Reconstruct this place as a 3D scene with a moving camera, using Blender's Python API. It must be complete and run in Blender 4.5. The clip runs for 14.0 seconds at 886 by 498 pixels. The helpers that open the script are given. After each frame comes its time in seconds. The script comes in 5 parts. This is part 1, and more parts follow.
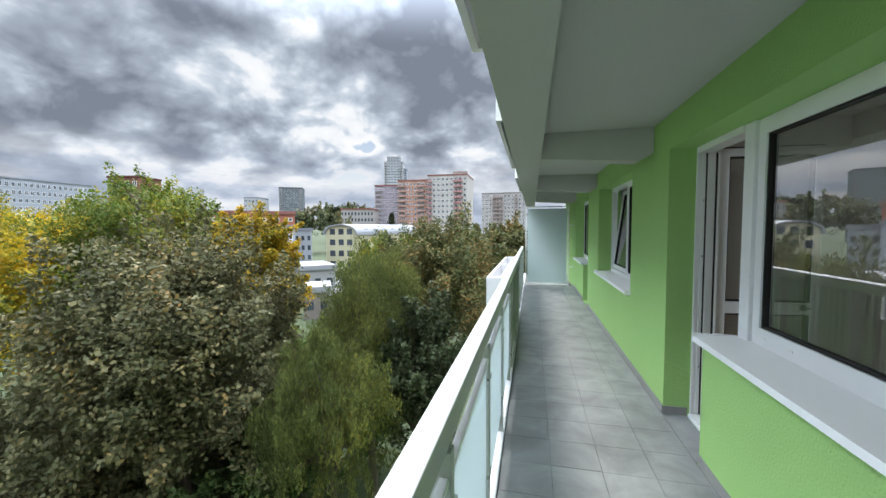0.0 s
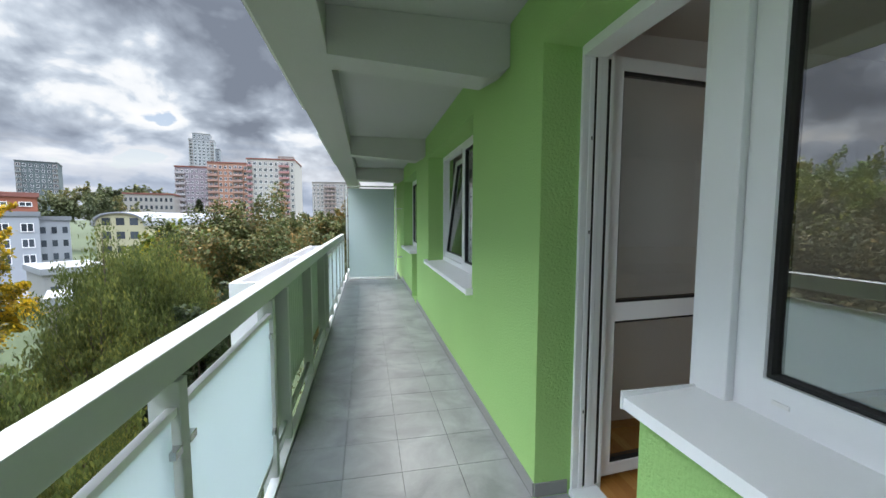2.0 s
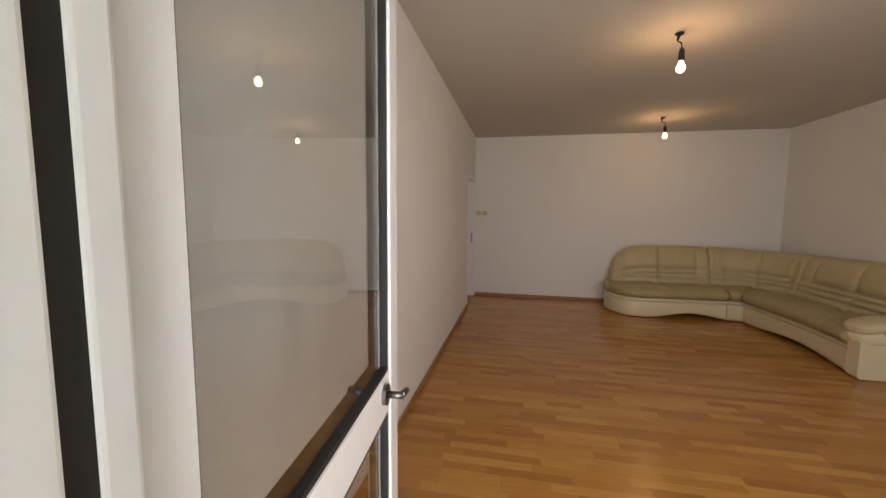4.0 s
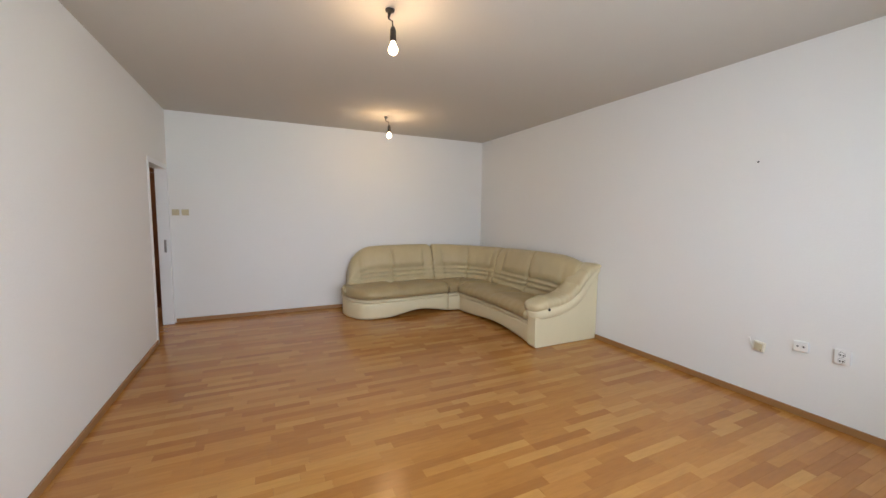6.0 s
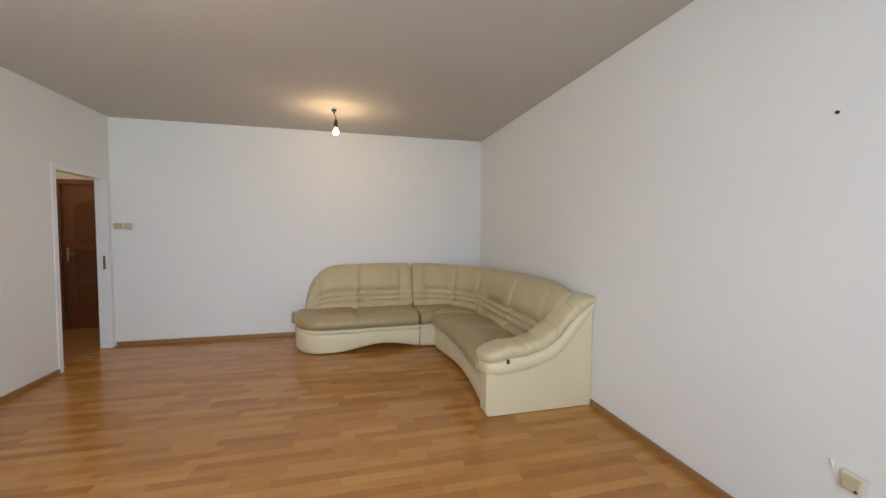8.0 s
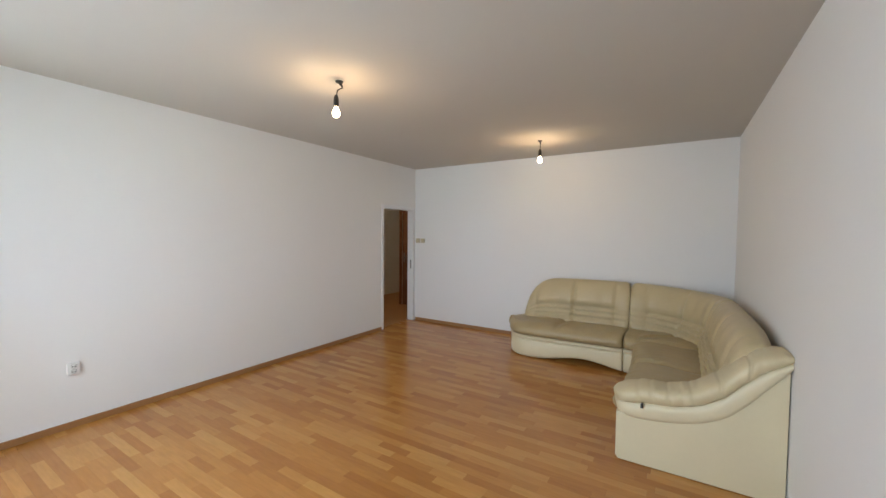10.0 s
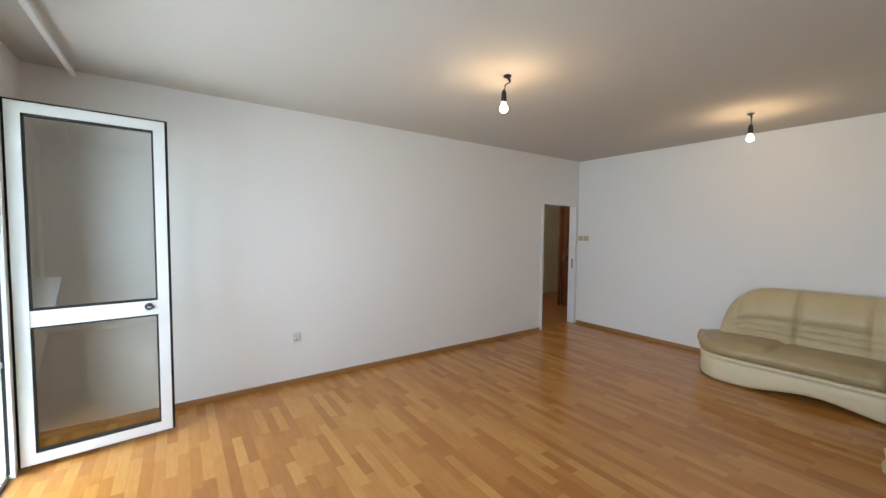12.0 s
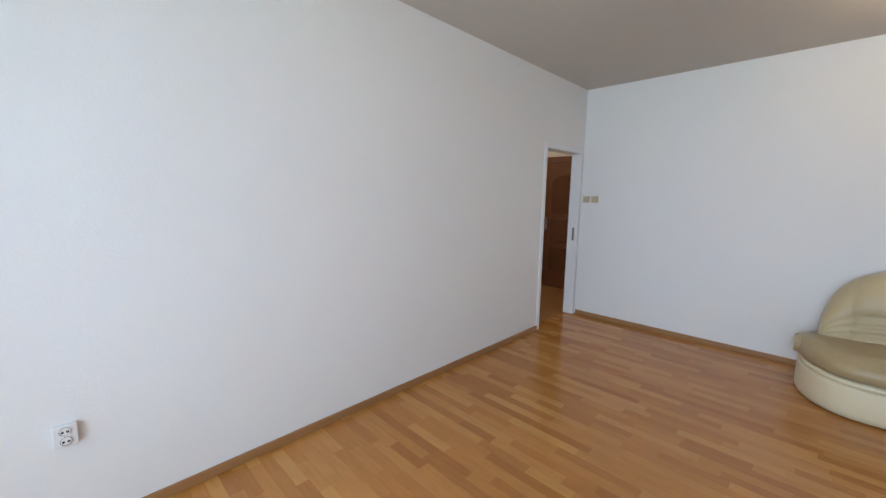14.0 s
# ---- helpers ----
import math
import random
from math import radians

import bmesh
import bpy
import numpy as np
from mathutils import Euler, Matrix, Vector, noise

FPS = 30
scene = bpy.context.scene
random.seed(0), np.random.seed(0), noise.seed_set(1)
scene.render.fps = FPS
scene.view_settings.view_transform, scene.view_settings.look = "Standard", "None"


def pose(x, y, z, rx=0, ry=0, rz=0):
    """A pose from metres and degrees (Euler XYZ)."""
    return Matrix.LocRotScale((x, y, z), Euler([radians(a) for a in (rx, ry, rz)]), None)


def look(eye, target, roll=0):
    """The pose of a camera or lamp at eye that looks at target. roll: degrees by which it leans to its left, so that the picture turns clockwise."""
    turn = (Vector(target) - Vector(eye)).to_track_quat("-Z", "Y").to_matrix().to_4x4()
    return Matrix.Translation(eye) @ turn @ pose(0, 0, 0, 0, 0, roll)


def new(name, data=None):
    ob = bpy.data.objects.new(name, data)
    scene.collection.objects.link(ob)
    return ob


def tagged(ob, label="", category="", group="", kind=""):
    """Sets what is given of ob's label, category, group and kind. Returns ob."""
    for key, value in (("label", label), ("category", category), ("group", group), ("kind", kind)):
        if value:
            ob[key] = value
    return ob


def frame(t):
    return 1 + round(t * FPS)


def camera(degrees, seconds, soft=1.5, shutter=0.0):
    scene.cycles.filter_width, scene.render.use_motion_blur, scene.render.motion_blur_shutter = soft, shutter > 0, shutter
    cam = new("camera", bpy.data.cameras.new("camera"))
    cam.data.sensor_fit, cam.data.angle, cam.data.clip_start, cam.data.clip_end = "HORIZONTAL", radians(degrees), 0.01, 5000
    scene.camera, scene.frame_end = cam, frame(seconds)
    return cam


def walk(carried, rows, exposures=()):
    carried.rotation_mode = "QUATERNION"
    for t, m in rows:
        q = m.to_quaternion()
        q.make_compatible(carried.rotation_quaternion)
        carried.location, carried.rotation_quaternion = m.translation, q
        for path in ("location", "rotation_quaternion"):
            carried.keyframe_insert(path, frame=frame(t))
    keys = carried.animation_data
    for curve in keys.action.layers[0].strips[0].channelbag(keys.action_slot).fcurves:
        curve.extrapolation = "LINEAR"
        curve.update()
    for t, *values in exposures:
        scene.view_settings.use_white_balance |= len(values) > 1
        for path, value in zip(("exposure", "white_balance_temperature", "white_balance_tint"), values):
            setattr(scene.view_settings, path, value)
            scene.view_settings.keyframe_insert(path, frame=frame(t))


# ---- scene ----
cam = camera(99.1, 14.0)
PATH = [
    (0, (-1.166, -0.117, 1.681), (-1.623, 1.827, 1.572), -0.3),
    (0.5, (-1.136, 0.047, 1.648), (-1.261, 2.039, 1.529), -0.4),
    (1, (-1.082, 0.494, 1.58), (-0.998, 2.488, 1.449), -0.2),
    (1.5, (-1.0, 1.101, 1.526), (-0.788, 3.085, 1.386), -0.1),
    (2, (-0.869, 1.784, 1.494), (-0.472, 3.738, 1.338), 0.1),
    (2.5, (-0.675, 2.433, 1.438), (0.006, 4.307, 1.277), 0.8),
    (3, (-0.378, 2.919, 1.422), (0.8, 4.525, 1.242), 0.5),
    (3.5, (-0.082, 3.204, 1.448), (1.564, 4.324, 1.255), 0.6),
    (4, (0.212, 3.342, 1.447), (2.164, 3.734, 1.257), 0.5),
    (4.2, (0.294, 3.332, 1.462), (2.28, 3.466, 1.269), 0.6),
    (6.5, (1.082, 2.753, 1.461), (2.864, 1.86, 1.294), 0.5),
    (7, (1.263, 2.367, 1.398), (3.049, 1.478, 1.26), 0.5),
    (9.3, (1.53, 0.25, 1.512), (3.439, 0.84, 1.428), 0.4),
    (9.5, (1.44, 0.15, 1.535), (3.292, 0.9, 1.457), 0.4),
    (10, (1.237, 0.026, 1.576), (2.933, 1.083, 1.496), 0.5),
    (10.5, (1.119, 0.004, 1.603), (2.643, 1.297, 1.518), 0.5),
    (11, (1.092, 0.018, 1.612), (2.451, 1.482, 1.52), 0.4),
    (11.5, (1.134, 0.047, 1.608), (2.356, 1.627, 1.514), 0.5),
    (12, (1.254, 0.165, 1.578), (2.403, 1.799, 1.475), 0.5),
    (12.5, (1.454, 0.41, 1.542), (2.58, 2.057, 1.401), 0.5),
    (13, (1.673, 0.845, 1.519), (2.797, 2.486, 1.314), 0.5),
    (13.5, (1.926, 1.407, 1.487), (3.144, 2.972, 1.23), 0.8),
    (14, (2.274, 1.997, 1.472), (3.681, 3.39, 1.192), 0.8),
]
EXPOSURES = [(0, 1.5, 6600, 11), (2.0, 1.52, 6600, 11), (2.5, 1.6, 6600, 10), (3.0, 2.0, 7000, 14), (3.5, 2.75, 7700, 22), (4.0, 3.4, 8000, 24), (4.2, 3.5, 7800, 23), (5.4, 4.2, 6500, 14), (6.5, 4.4, 6300, 14), (9.5, 4.3, 6150, 12), (11, 4.25, 6150, 12), (12.5, 4.2, 6000, 11), (13.5, 4.35, 5700, 11), (14, 4.4, 5600, 11)]
walk(cam, [(t, look(eye, target, roll)) for t, eye, target, roll in PATH], EXPOSURES)

# ---- world and light ----
world = bpy.data.worlds.new("world")
scene.world = world
world.use_nodes = True
wn, wl = world.node_tree.nodes, world.node_tree.links
wn.clear()


def wnode(kind, **kw):
    n = wn.new(kind)
    for k, v in kw.items():
        n.inputs[k].default_value = v
    return n


def wmath(op, a, b=None):
    n = wn.new("ShaderNodeMath")
    n.operation = op
    for i, v in enumerate((a, b)):
        if v is None:
            continue
        if isinstance(v, (int, float)):
            n.inputs[i].default_value = v
        else:
            wl.new(v, n.inputs[i])
    return n.outputs[0]


def wramp(src, stops):
    n = wn.new("ShaderNodeValToRGB")
    n.color_ramp.elements[0].position, n.color_ramp.elements[0].color = stops[0][0], (*stops[0][1], 1)
    n.color_ramp.elements[1].position, n.color_ramp.elements[1].color = stops[-1][0], (*stops[-1][1], 1)
    for p, c in stops[1:-1]:
        e = n.color_ramp.elements.new(p)
        e.color = (*c, 1)
    wl.new(src, n.inputs[0])
    return n.outputs[0]


def wmix(f, a, b):
    n = wn.new("ShaderNodeMix")
    n.data_type = "RGBA"
    wl.new(f, n.inputs[0])
    wl.new(a, n.inputs[6])
    wl.new(b, n.inputs[7])
    return n.outputs[2]


SUN_ELEV, SUN_AZ = radians(48), radians(-32)   # azimuth from +y towards +x
sky = wn.new("ShaderNodeTexSky")
sky.sky_type = "NISHITA"
sky.sun_disc = False
sky.sun_elevation = SUN_ELEV
sky.sun_rotation = SUN_AZ
wco = wn.new("ShaderNodeTexCoord")
wsep = wn.new("ShaderNodeSeparateXYZ")
wl.new(wco.outputs["Generated"], wsep.inputs[0])
up = wmath("ADD", wmath("MAXIMUM", wsep.outputs[2], 0.0), 0.50)
wcom = wn.new("ShaderNodeCombineXYZ")
wl.new(wmath("DIVIDE", wsep.outputs[0], up), wcom.inputs[0])
wl.new(wmath("DIVIDE", wsep.outputs[1], up), wcom.inputs[1])
wcom.inputs[2].default_value = 7.9
big = wnode("ShaderNodeTexNoise", Scale=2.3, Detail=10.0, Roughness=0.50, Distortion=0.15)
wl.new(wcom.outputs[0], big.inputs["Vector"])
fine = wnode("ShaderNodeTexNoise", Scale=5.2, Detail=9.0, Roughness=0.55, Distortion=0.4)
wl.new(wcom.outputs[0], fine.inputs["Vector"])
puff = wn.new("ShaderNodeTexVoronoi")
puff.feature = "SMOOTH_F1"
puff.inputs["Scale"].default_value, puff.inputs["Smoothness"].default_value, puff.inputs["Detail"].default_value = 6.0, 0.5, 3.0
wl.new(wcom.outputs[0], puff.inputs["Vector"])
lump = wmath("ADD", wmath("MULTIPLY", big.outputs[0], 0.50), wmath("ADD", wmath("MULTIPLY", fine.outputs[0], 0.38), wmath("MULTIPLY", puff.outputs[0], 0.16)))
cover = wramp(lump, [(0.450, (0, 0, 0)), (0.470, (1, 1, 1))])
cloud = wramp(lump, [(0.46, (10.6, 10.8, 10.9)), (0.525, (9.4, 9.9, 10.4)), (0.555, (6.6, 7.5, 8.6)), (0.605, (4.2, 4.9, 5.9)), (0.69, (2.2, 2.6, 3.3))])
low = wramp(wsep.outputs[2], [(0.03, (1, 1, 1)), (0.20, (0, 0, 0))])
band = wnode("ShaderNodeTexNoise", Scale=3.2, Detail=8.0, Roughness=0.55)
wmap = wn.new("ShaderNodeMapping")
wmap.inputs["Scale"].default_value = (1, 1, 6)
wl.new(wco.outputs["Generated"], wmap.inputs[0])
wl.new(wmap.outputs[0], band.inputs["Vector"])
far_cloud = wramp(band.outputs[0], [(0.38, (3.9, 4.7, 6.2)), (0.5, (5.4, 6.3, 7.9)), (0.60, (9.0, 9.4, 10.0))])
clouds = wmix(wmath("MULTIPLY", low, 0.85), cloud, far_cloud)
mixed = wmix(wmath("MAXIMUM", cover, low), sky.outputs[0], clouds)
wbg = wn.new("ShaderNodeBackground")
wbg.inputs[1].default_value = 0.10
# an overcast sky grows brighter towards the zenith
rise = wn.new("ShaderNodeMapRange")
rise.interpolation_type = "SMOOTHSTEP"
wl.new(wsep.outputs[2], rise.inputs[0])
rise.inputs[1].default_value, rise.inputs[2].default_value = 0.42, 0.72
rise.inputs[3].default_value, rise.inputs[4].default_value = 0.335, 4.0
lift = rise.outputs[0]
wsc = wn.new("ShaderNodeVectorMath")
wsc.operation = "SCALE"
wl.new(mixed, wsc.inputs[0])
wl.new(lift, wsc.inputs["Scale"])
wl.new(wsc.outputs[0], wbg.inputs[0])
wout = wn.new("ShaderNodeOutputWorld")
wl.new(wbg.outputs[0], wout.inputs[0])

sun = new("sun", bpy.data.lights.new("sun", "SUN"))
sun.data.energy, sun.data.angle, sun.data.color = 1.3, radians(14), (1.0, 0.95, 0.88)
sd = Vector((math.sin(SUN_AZ) * math.cos(SUN_ELEV), math.cos(SUN_AZ) * math.cos(SUN_ELEV), math.sin(SUN_ELEV)))
sun.matrix_world = look(sd * 50, (0, 0, 0))

# daylight in the openings of the living room
for nm, c, w, h, e in (("window_daylight", (0.47, 1.57, 1.65), 2.35, 1.2, 2.6), ("door_daylight", (0.40, 3.2, 1.2), 0.66, 2.1, 1.0)):
    la = new(nm, bpy.data.lights.new(nm, "AREA"))
    la.data.shape, la.data.size, la.data.size_y, la.data.energy, la.data.color = "RECTANGLE", w, h, e, (0.80, 0.91, 1.0)
    la.data.spread = radians(150)
    la.matrix_world = look(c, (c[0] + 1, c[1], c[2] - (0.15 if h < 2 else 0.0)))

# ---- materials ----


def mat(name, color, rough=0.6, metal=0.0, var=0.08, scale=6.0, fine_scale=60.0, bump=0.0, bump_scale=120.0, spec=0.5, island=0.0, rand=0.0, stretch=None, coat=0.0):
    """A surface with variation at two scales and fine relief."""
    m = bpy.data.materials.new(name)
    m.use_nodes = True
    nt = m.node_tree
    b = nt.nodes["Principled BSDF"]
    b.inputs["Roughness"].default_value, b.inputs["Metallic"].default_value = rough, metal
    b.inputs["Specular IOR Level"].default_value = spec
    b.inputs["Coat Weight"].default_value = coat
    tc = nt.nodes.new("ShaderNodeTexCoord")
    src = tc.outputs["Object"]
    if stretch:
        mp = nt.nodes.new("ShaderNodeMapping")
        mp.inputs["Scale"].default_value = stretch
        nt.links.new(src, mp.inputs[0])
        src = mp.outputs[0]
    val = None

    def add(sock, amount):
        nonlocal val
        n = nt.nodes.new("ShaderNodeMath")
        n.operation = "MULTIPLY_ADD"
        nt.links.new(sock, n.inputs[0])
        n.inputs[1].default_value = amount
        if val is None:
            n.inputs[2].default_value = 1.0 - amount / 2
        else:
            s = nt.nodes.new("ShaderNodeMath")
            s.operation = "SUBTRACT"
            nt.links.new(val, s.inputs[0])
            s.inputs[1].default_value = amount / 2
            nt.links.new(s.outputs[0], n.inputs[2])
        val = n.outputs[0]

    for sc, am in ((scale, var * 2), (fine_scale, var)):
        n = nt.nodes.new("ShaderNodeTexNoise")
        n.inputs["Scale"].default_value, n.inputs["Detail"].default_value = sc, 4
        nt.links.new(src, n.inputs["Vector"])
        add(n.outputs[0], am)
    if island:
        g = nt.nodes.new("ShaderNodeNewGeometry")
        add(g.outputs["Random Per Island"], island)
    if rand:
        oi = nt.nodes.new("ShaderNodeObjectInfo")
        add(oi.outputs["Random"], rand)
    mul = nt.nodes.new("ShaderNodeVectorMath")
    mul.operation = "SCALE"
    mul.inputs[0].default_value = color
    nt.links.new(val, mul.inputs["Scale"])
    nt.links.new(mul.outputs[0], b.inputs["Base Color"])
    if bump:
        bn = nt.nodes.new("ShaderNodeTexNoise")
        bn.inputs["Scale"].default_value, bn.inputs["Detail"].default_value = bump_scale, 5
        nt.links.new(src, bn.inputs["Vector"])
        bp = nt.nodes.new("ShaderNodeBump")
        bp.inputs["Strength"].default_value, bp.inputs["Distance"].default_value = bump, 0.01
        nt.links.new(bn.outputs[0], bp.inputs["Height"])
        nt.links.new(bp.outputs[0], b.inputs["Normal"])
    return m


def glass_mat(name, tint, gain=1.0):
    """Thin window glass: clear, with Fresnel gloss."""
    m = bpy.data.materials.new(name)
    m.use_nodes = True
    nt = m.node_tree
    nt.nodes.clear()
    tr, gl = nt.nodes.new("ShaderNodeBsdfTransparent"), nt.nodes.new("ShaderNodeBsdfGlossy")
    tr.inputs[0].default_value, gl.inputs["Roughness"].default_value = (*tint, 1), 0.0
    fr = nt.nodes.new("ShaderNodeLayerWeight")
    fr.inputs[0].default_value = 0.5
    pw = nt.nodes.new("ShaderNodeMath")
    pw.operation = "POWER"
    pw.inputs[1].default_value = 4.6
    nt.links.new(fr.outputs["Facing"], pw.inputs[0])
    k = nt.nodes.new("ShaderNodeMath")
    k.operation, k.use_clamp = "MULTIPLY_ADD", True
    k.inputs[1].default_value, k.inputs[2].default_value = 0.9, 0.045 * gain
    mx, out = nt.nodes.new("ShaderNodeMixShader"), nt.nodes.new("ShaderNodeOutputMaterial")
    nt.links.new(pw.outputs[0], k.inputs[0])
    nt.links.new(k.outputs[0], mx.inputs[0])
    nt.links.new(tr.outputs[0], mx.inputs[1])
    nt.links.new(gl.outputs[0], mx.inputs[2])
    nt.links.new(mx.outputs[0], out.inputs[0])
    return m


def frosted_mat(name, color, through_part=0.55):
    m = bpy.data.materials.new(name)
    m.use_nodes = True
    nt = m.node_tree
    b, out = nt.nodes["Principled BSDF"], nt.nodes["Material Output"]
    b.inputs["Base Color"].default_value, b.inputs["Roughness"].default_value = (*color, 1), 0.35
    tl, mx = nt.nodes.new("ShaderNodeBsdfTranslucent"), nt.nodes.new("ShaderNodeMixShader")
    tl.inputs[0].default_value = (*color, 1)
    mx.inputs[0].default_value = through_part
    nt.links.new(b.outputs[0], mx.inputs[1])
    nt.links.new(tl.outputs[0], mx.inputs[2])
    nt.links.new(mx.outputs[0], out.inputs[0])
    return m


def glow_mat(name, color, strength):
    m = bpy.data.materials.new(name)
    m.use_nodes = True
    b = m.node_tree.nodes["Principled BSDF"]
    b.inputs["Base Color"].default_value = (*color, 1)
    b.inputs["Emission Color"].default_value, b.inputs["Emission Strength"].default_value = (*color, 1), strength
    return m


def leaf_mat(name, stops, patch=0.5, patch_scale=0.45, lit_through=0.25):
    """Leaves: a colour for each leaf, drawn towards patches over the crown, partly lit through."""
    m = bpy.data.materials.new(name)
    m.use_nodes = True
    nt = m.node_tree
    b, out = nt.nodes["Principled BSDF"], nt.nodes["Material Output"]
    b.inputs["Roughness"].default_value = 0.6
    b.inputs["Specular IOR Level"].default_value = 0.18
    g, tc, n = nt.nodes.new("ShaderNodeNewGeometry"), nt.nodes.new("ShaderNodeTexCoord"), nt.nodes.new("ShaderNodeTexNoise")
    n.inputs["Scale"].default_value, n.inputs["Detail"].default_value = patch_scale, 2
    nt.links.new(tc.outputs["Object"], n.inputs["Vector"])
    a = nt.nodes.new("ShaderNodeMath")
    a.operation = "MULTIPLY_ADD"
    nt.links.new(n.outputs[0], a.inputs[0])
    a.inputs[1].default_value, a.inputs[2].default_value = 2.6 * patch, -1.3 * patch + 0.5 * patch
    c = nt.nodes.new("ShaderNodeMath")
    c.operation = "MULTIPLY_ADD"
    nt.links.new(g.outputs["Random Per Island"], c.inputs[0])
    c.inputs[1].default_value = 1 - patch
    nt.links.new(a.outputs[0], c.inputs[2])
    r = nt.nodes.new("ShaderNodeValToRGB")
    r.color_ramp.elements[0].position, r.color_ramp.elements[0].color = stops[0][0], (*stops[0][1], 1)
    r.color_ramp.elements[1].position, r.color_ramp.elements[1].color = stops[-1][0], (*stops[-1][1], 1)
    for p, col in stops[1:-1]:
        r.color_ramp.elements.new(p).color = (*col, 1)
    nt.links.new(c.outputs[0], r.inputs[0])
    nt.links.new(r.outputs[0], b.inputs["Base Color"])
    tl, mx = nt.nodes.new("ShaderNodeBsdfTranslucent"), nt.nodes.new("ShaderNodeMixShader")
    nt.links.new(r.outputs[0], tl.inputs[0])
    mx.inputs[0].default_value = lit_through
    nt.links.new(b.outputs[0], mx.inputs[1])
    nt.links.new(tl.outputs[0], mx.inputs[2])
    nt.links.new(mx.outputs[0], out.inputs[0])
    return m


GREEN = mat("green_stucco", (0.325, 0.54, 0.19), 0.85, var=0.05, scale=1.2, fine_scale=90, bump=0.7, bump_scale=75, spec=0.2)
# White soffit and beams, greyed in colour to stand in for their shade.
SOFFIT = mat("shaded_soffit_paint", (0.46, 0.465, 0.445), 0.85, var=0.04, scale=1.0, fine_scale=30, bump=0.15, bump_scale=60, spec=0.2)
SKIRT = mat("grey_plinth_tile", (0.24, 0.24, 0.235), 0.6, var=0.08)
GROUT = mat("grout", (0.17, 0.17, 0.168), 0.9, var=0.15, scale=3)


def tile_mat():
    """Grey stoneware with cloudy scuffs that run on from tile to tile."""
    m = mat("grey_tile", (0.235, 0.24, 0.245), 0.36, var=0.05, scale=3.0, fine_scale=40, bump=0.05, bump_scale=80, rand=0.12)
    nt = m.node_tree
    b = nt.nodes["Principled BSDF"]
    src = b.inputs["Base Color"].links[0].from_socket
    g, n, r = nt.nodes.new("ShaderNodeNewGeometry"), nt.nodes.new("ShaderNodeTexNoise"), nt.nodes.new("ShaderNodeMapRange")
    n.inputs["Scale"].default_value, n.inputs["Detail"].default_value, n.inputs["Roughness"].default_value, n.inputs["Distortion"].default_value = 2.4, 7, 0.62, 0.6
    nt.links.new(g.outputs["Position"], n.inputs["Vector"])
    nt.links.new(n.outputs[0], r.inputs[0])
    r.inputs[1].default_value, r.inputs[2].default_value, r.inputs[3].default_value, r.inputs[4].default_value = 0.36, 0.68, 0.78, 1.35
    v = nt.nodes.new("ShaderNodeVectorMath")
    v.operation = "SCALE"
    nt.links.new(src, v.inputs[0])
    nt.links.new(r.outputs[0], v.inputs["Scale"])
    nt.links.new(v.outputs[0], b.inputs["Base Color"])
    return m


TILE = tile_mat()
RAIL = mat("painted_steel", (0.45, 0.475, 0.455), 0.42, var=0.04, scale=4, fine_scale=90, bump=0.04)
WHITE_STEEL = mat("white_painted_steel", (0.78, 0.78, 0.79), 0.4, var=0.03, scale=4)
CORR = mat("corrugated_sheet", (0.40, 0.47, 0.40), 0.5, var=0.08, scale=4)
FROST = frosted_mat("frosted_glass", (0.80, 0.88, 0.91), 0.6)
SCREEN = frosted_mat("screen_glass", (0.66, 0.74, 0.76), 0.45)
PVC = mat("white_pvc", (0.82, 0.83, 0.84), 0.32, var=0.02, scale=5)
SILL = mat("white_sill", (0.86, 0.87, 0.87), 0.28, var=0.02, scale=5)
GASKET = mat("black_gasket", (0.012, 0.012, 0.012), 0.6, var=0.1)
GLASS = glass_mat("window_glass", (0.80, 0.815, 0.81), 6.0)
LEAF_GLASS = glass_mat("door_glass", (0.93, 0.945, 0.94), 2.4)
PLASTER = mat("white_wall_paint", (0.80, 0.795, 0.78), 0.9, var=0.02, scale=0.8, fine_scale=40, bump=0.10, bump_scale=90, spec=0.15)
# White ceiling, darkened in colour to stand in for dimmer light overhead.
CEIL = mat("shaded_ceiling_paint", (0.57, 0.54, 0.49), 0.95, var=0.02, scale=0.8, fine_scale=40, bump=0.06, bump_scale=90, spec=0.1)
BASEB = mat("oak_baseboard", (0.33, 0.165, 0.06), 0.45, var=0.12, scale=3, fine_scale=50, stretch=(1, 1, 12))
BED = mat("floor_underlay", (0.20, 0.10, 0.04), 0.7)
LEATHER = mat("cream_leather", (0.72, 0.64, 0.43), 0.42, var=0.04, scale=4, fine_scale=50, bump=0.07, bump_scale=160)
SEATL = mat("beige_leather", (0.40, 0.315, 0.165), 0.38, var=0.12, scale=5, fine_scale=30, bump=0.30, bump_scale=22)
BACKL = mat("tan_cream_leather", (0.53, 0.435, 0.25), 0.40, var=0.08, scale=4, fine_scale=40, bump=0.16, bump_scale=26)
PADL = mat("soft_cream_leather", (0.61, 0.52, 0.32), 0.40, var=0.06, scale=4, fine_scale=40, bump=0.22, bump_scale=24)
SEAM = mat("seam_thread", (0.36, 0.29, 0.18), 0.7)
CHROME = mat("brushed_metal", (0.55, 0.55, 0.55), 0.25, metal=1.0, var=0.04)
# Door handle metal, darkened in colour for the dark surroundings it mirrors.
DIM_METAL = mat("dimmed_metal", (0.20, 0.20, 0.20), 0.3, metal=1.0, var=0.04)
DARK = mat("dark_plastic", (0.02, 0.018, 0.016), 0.35, var=0.05)
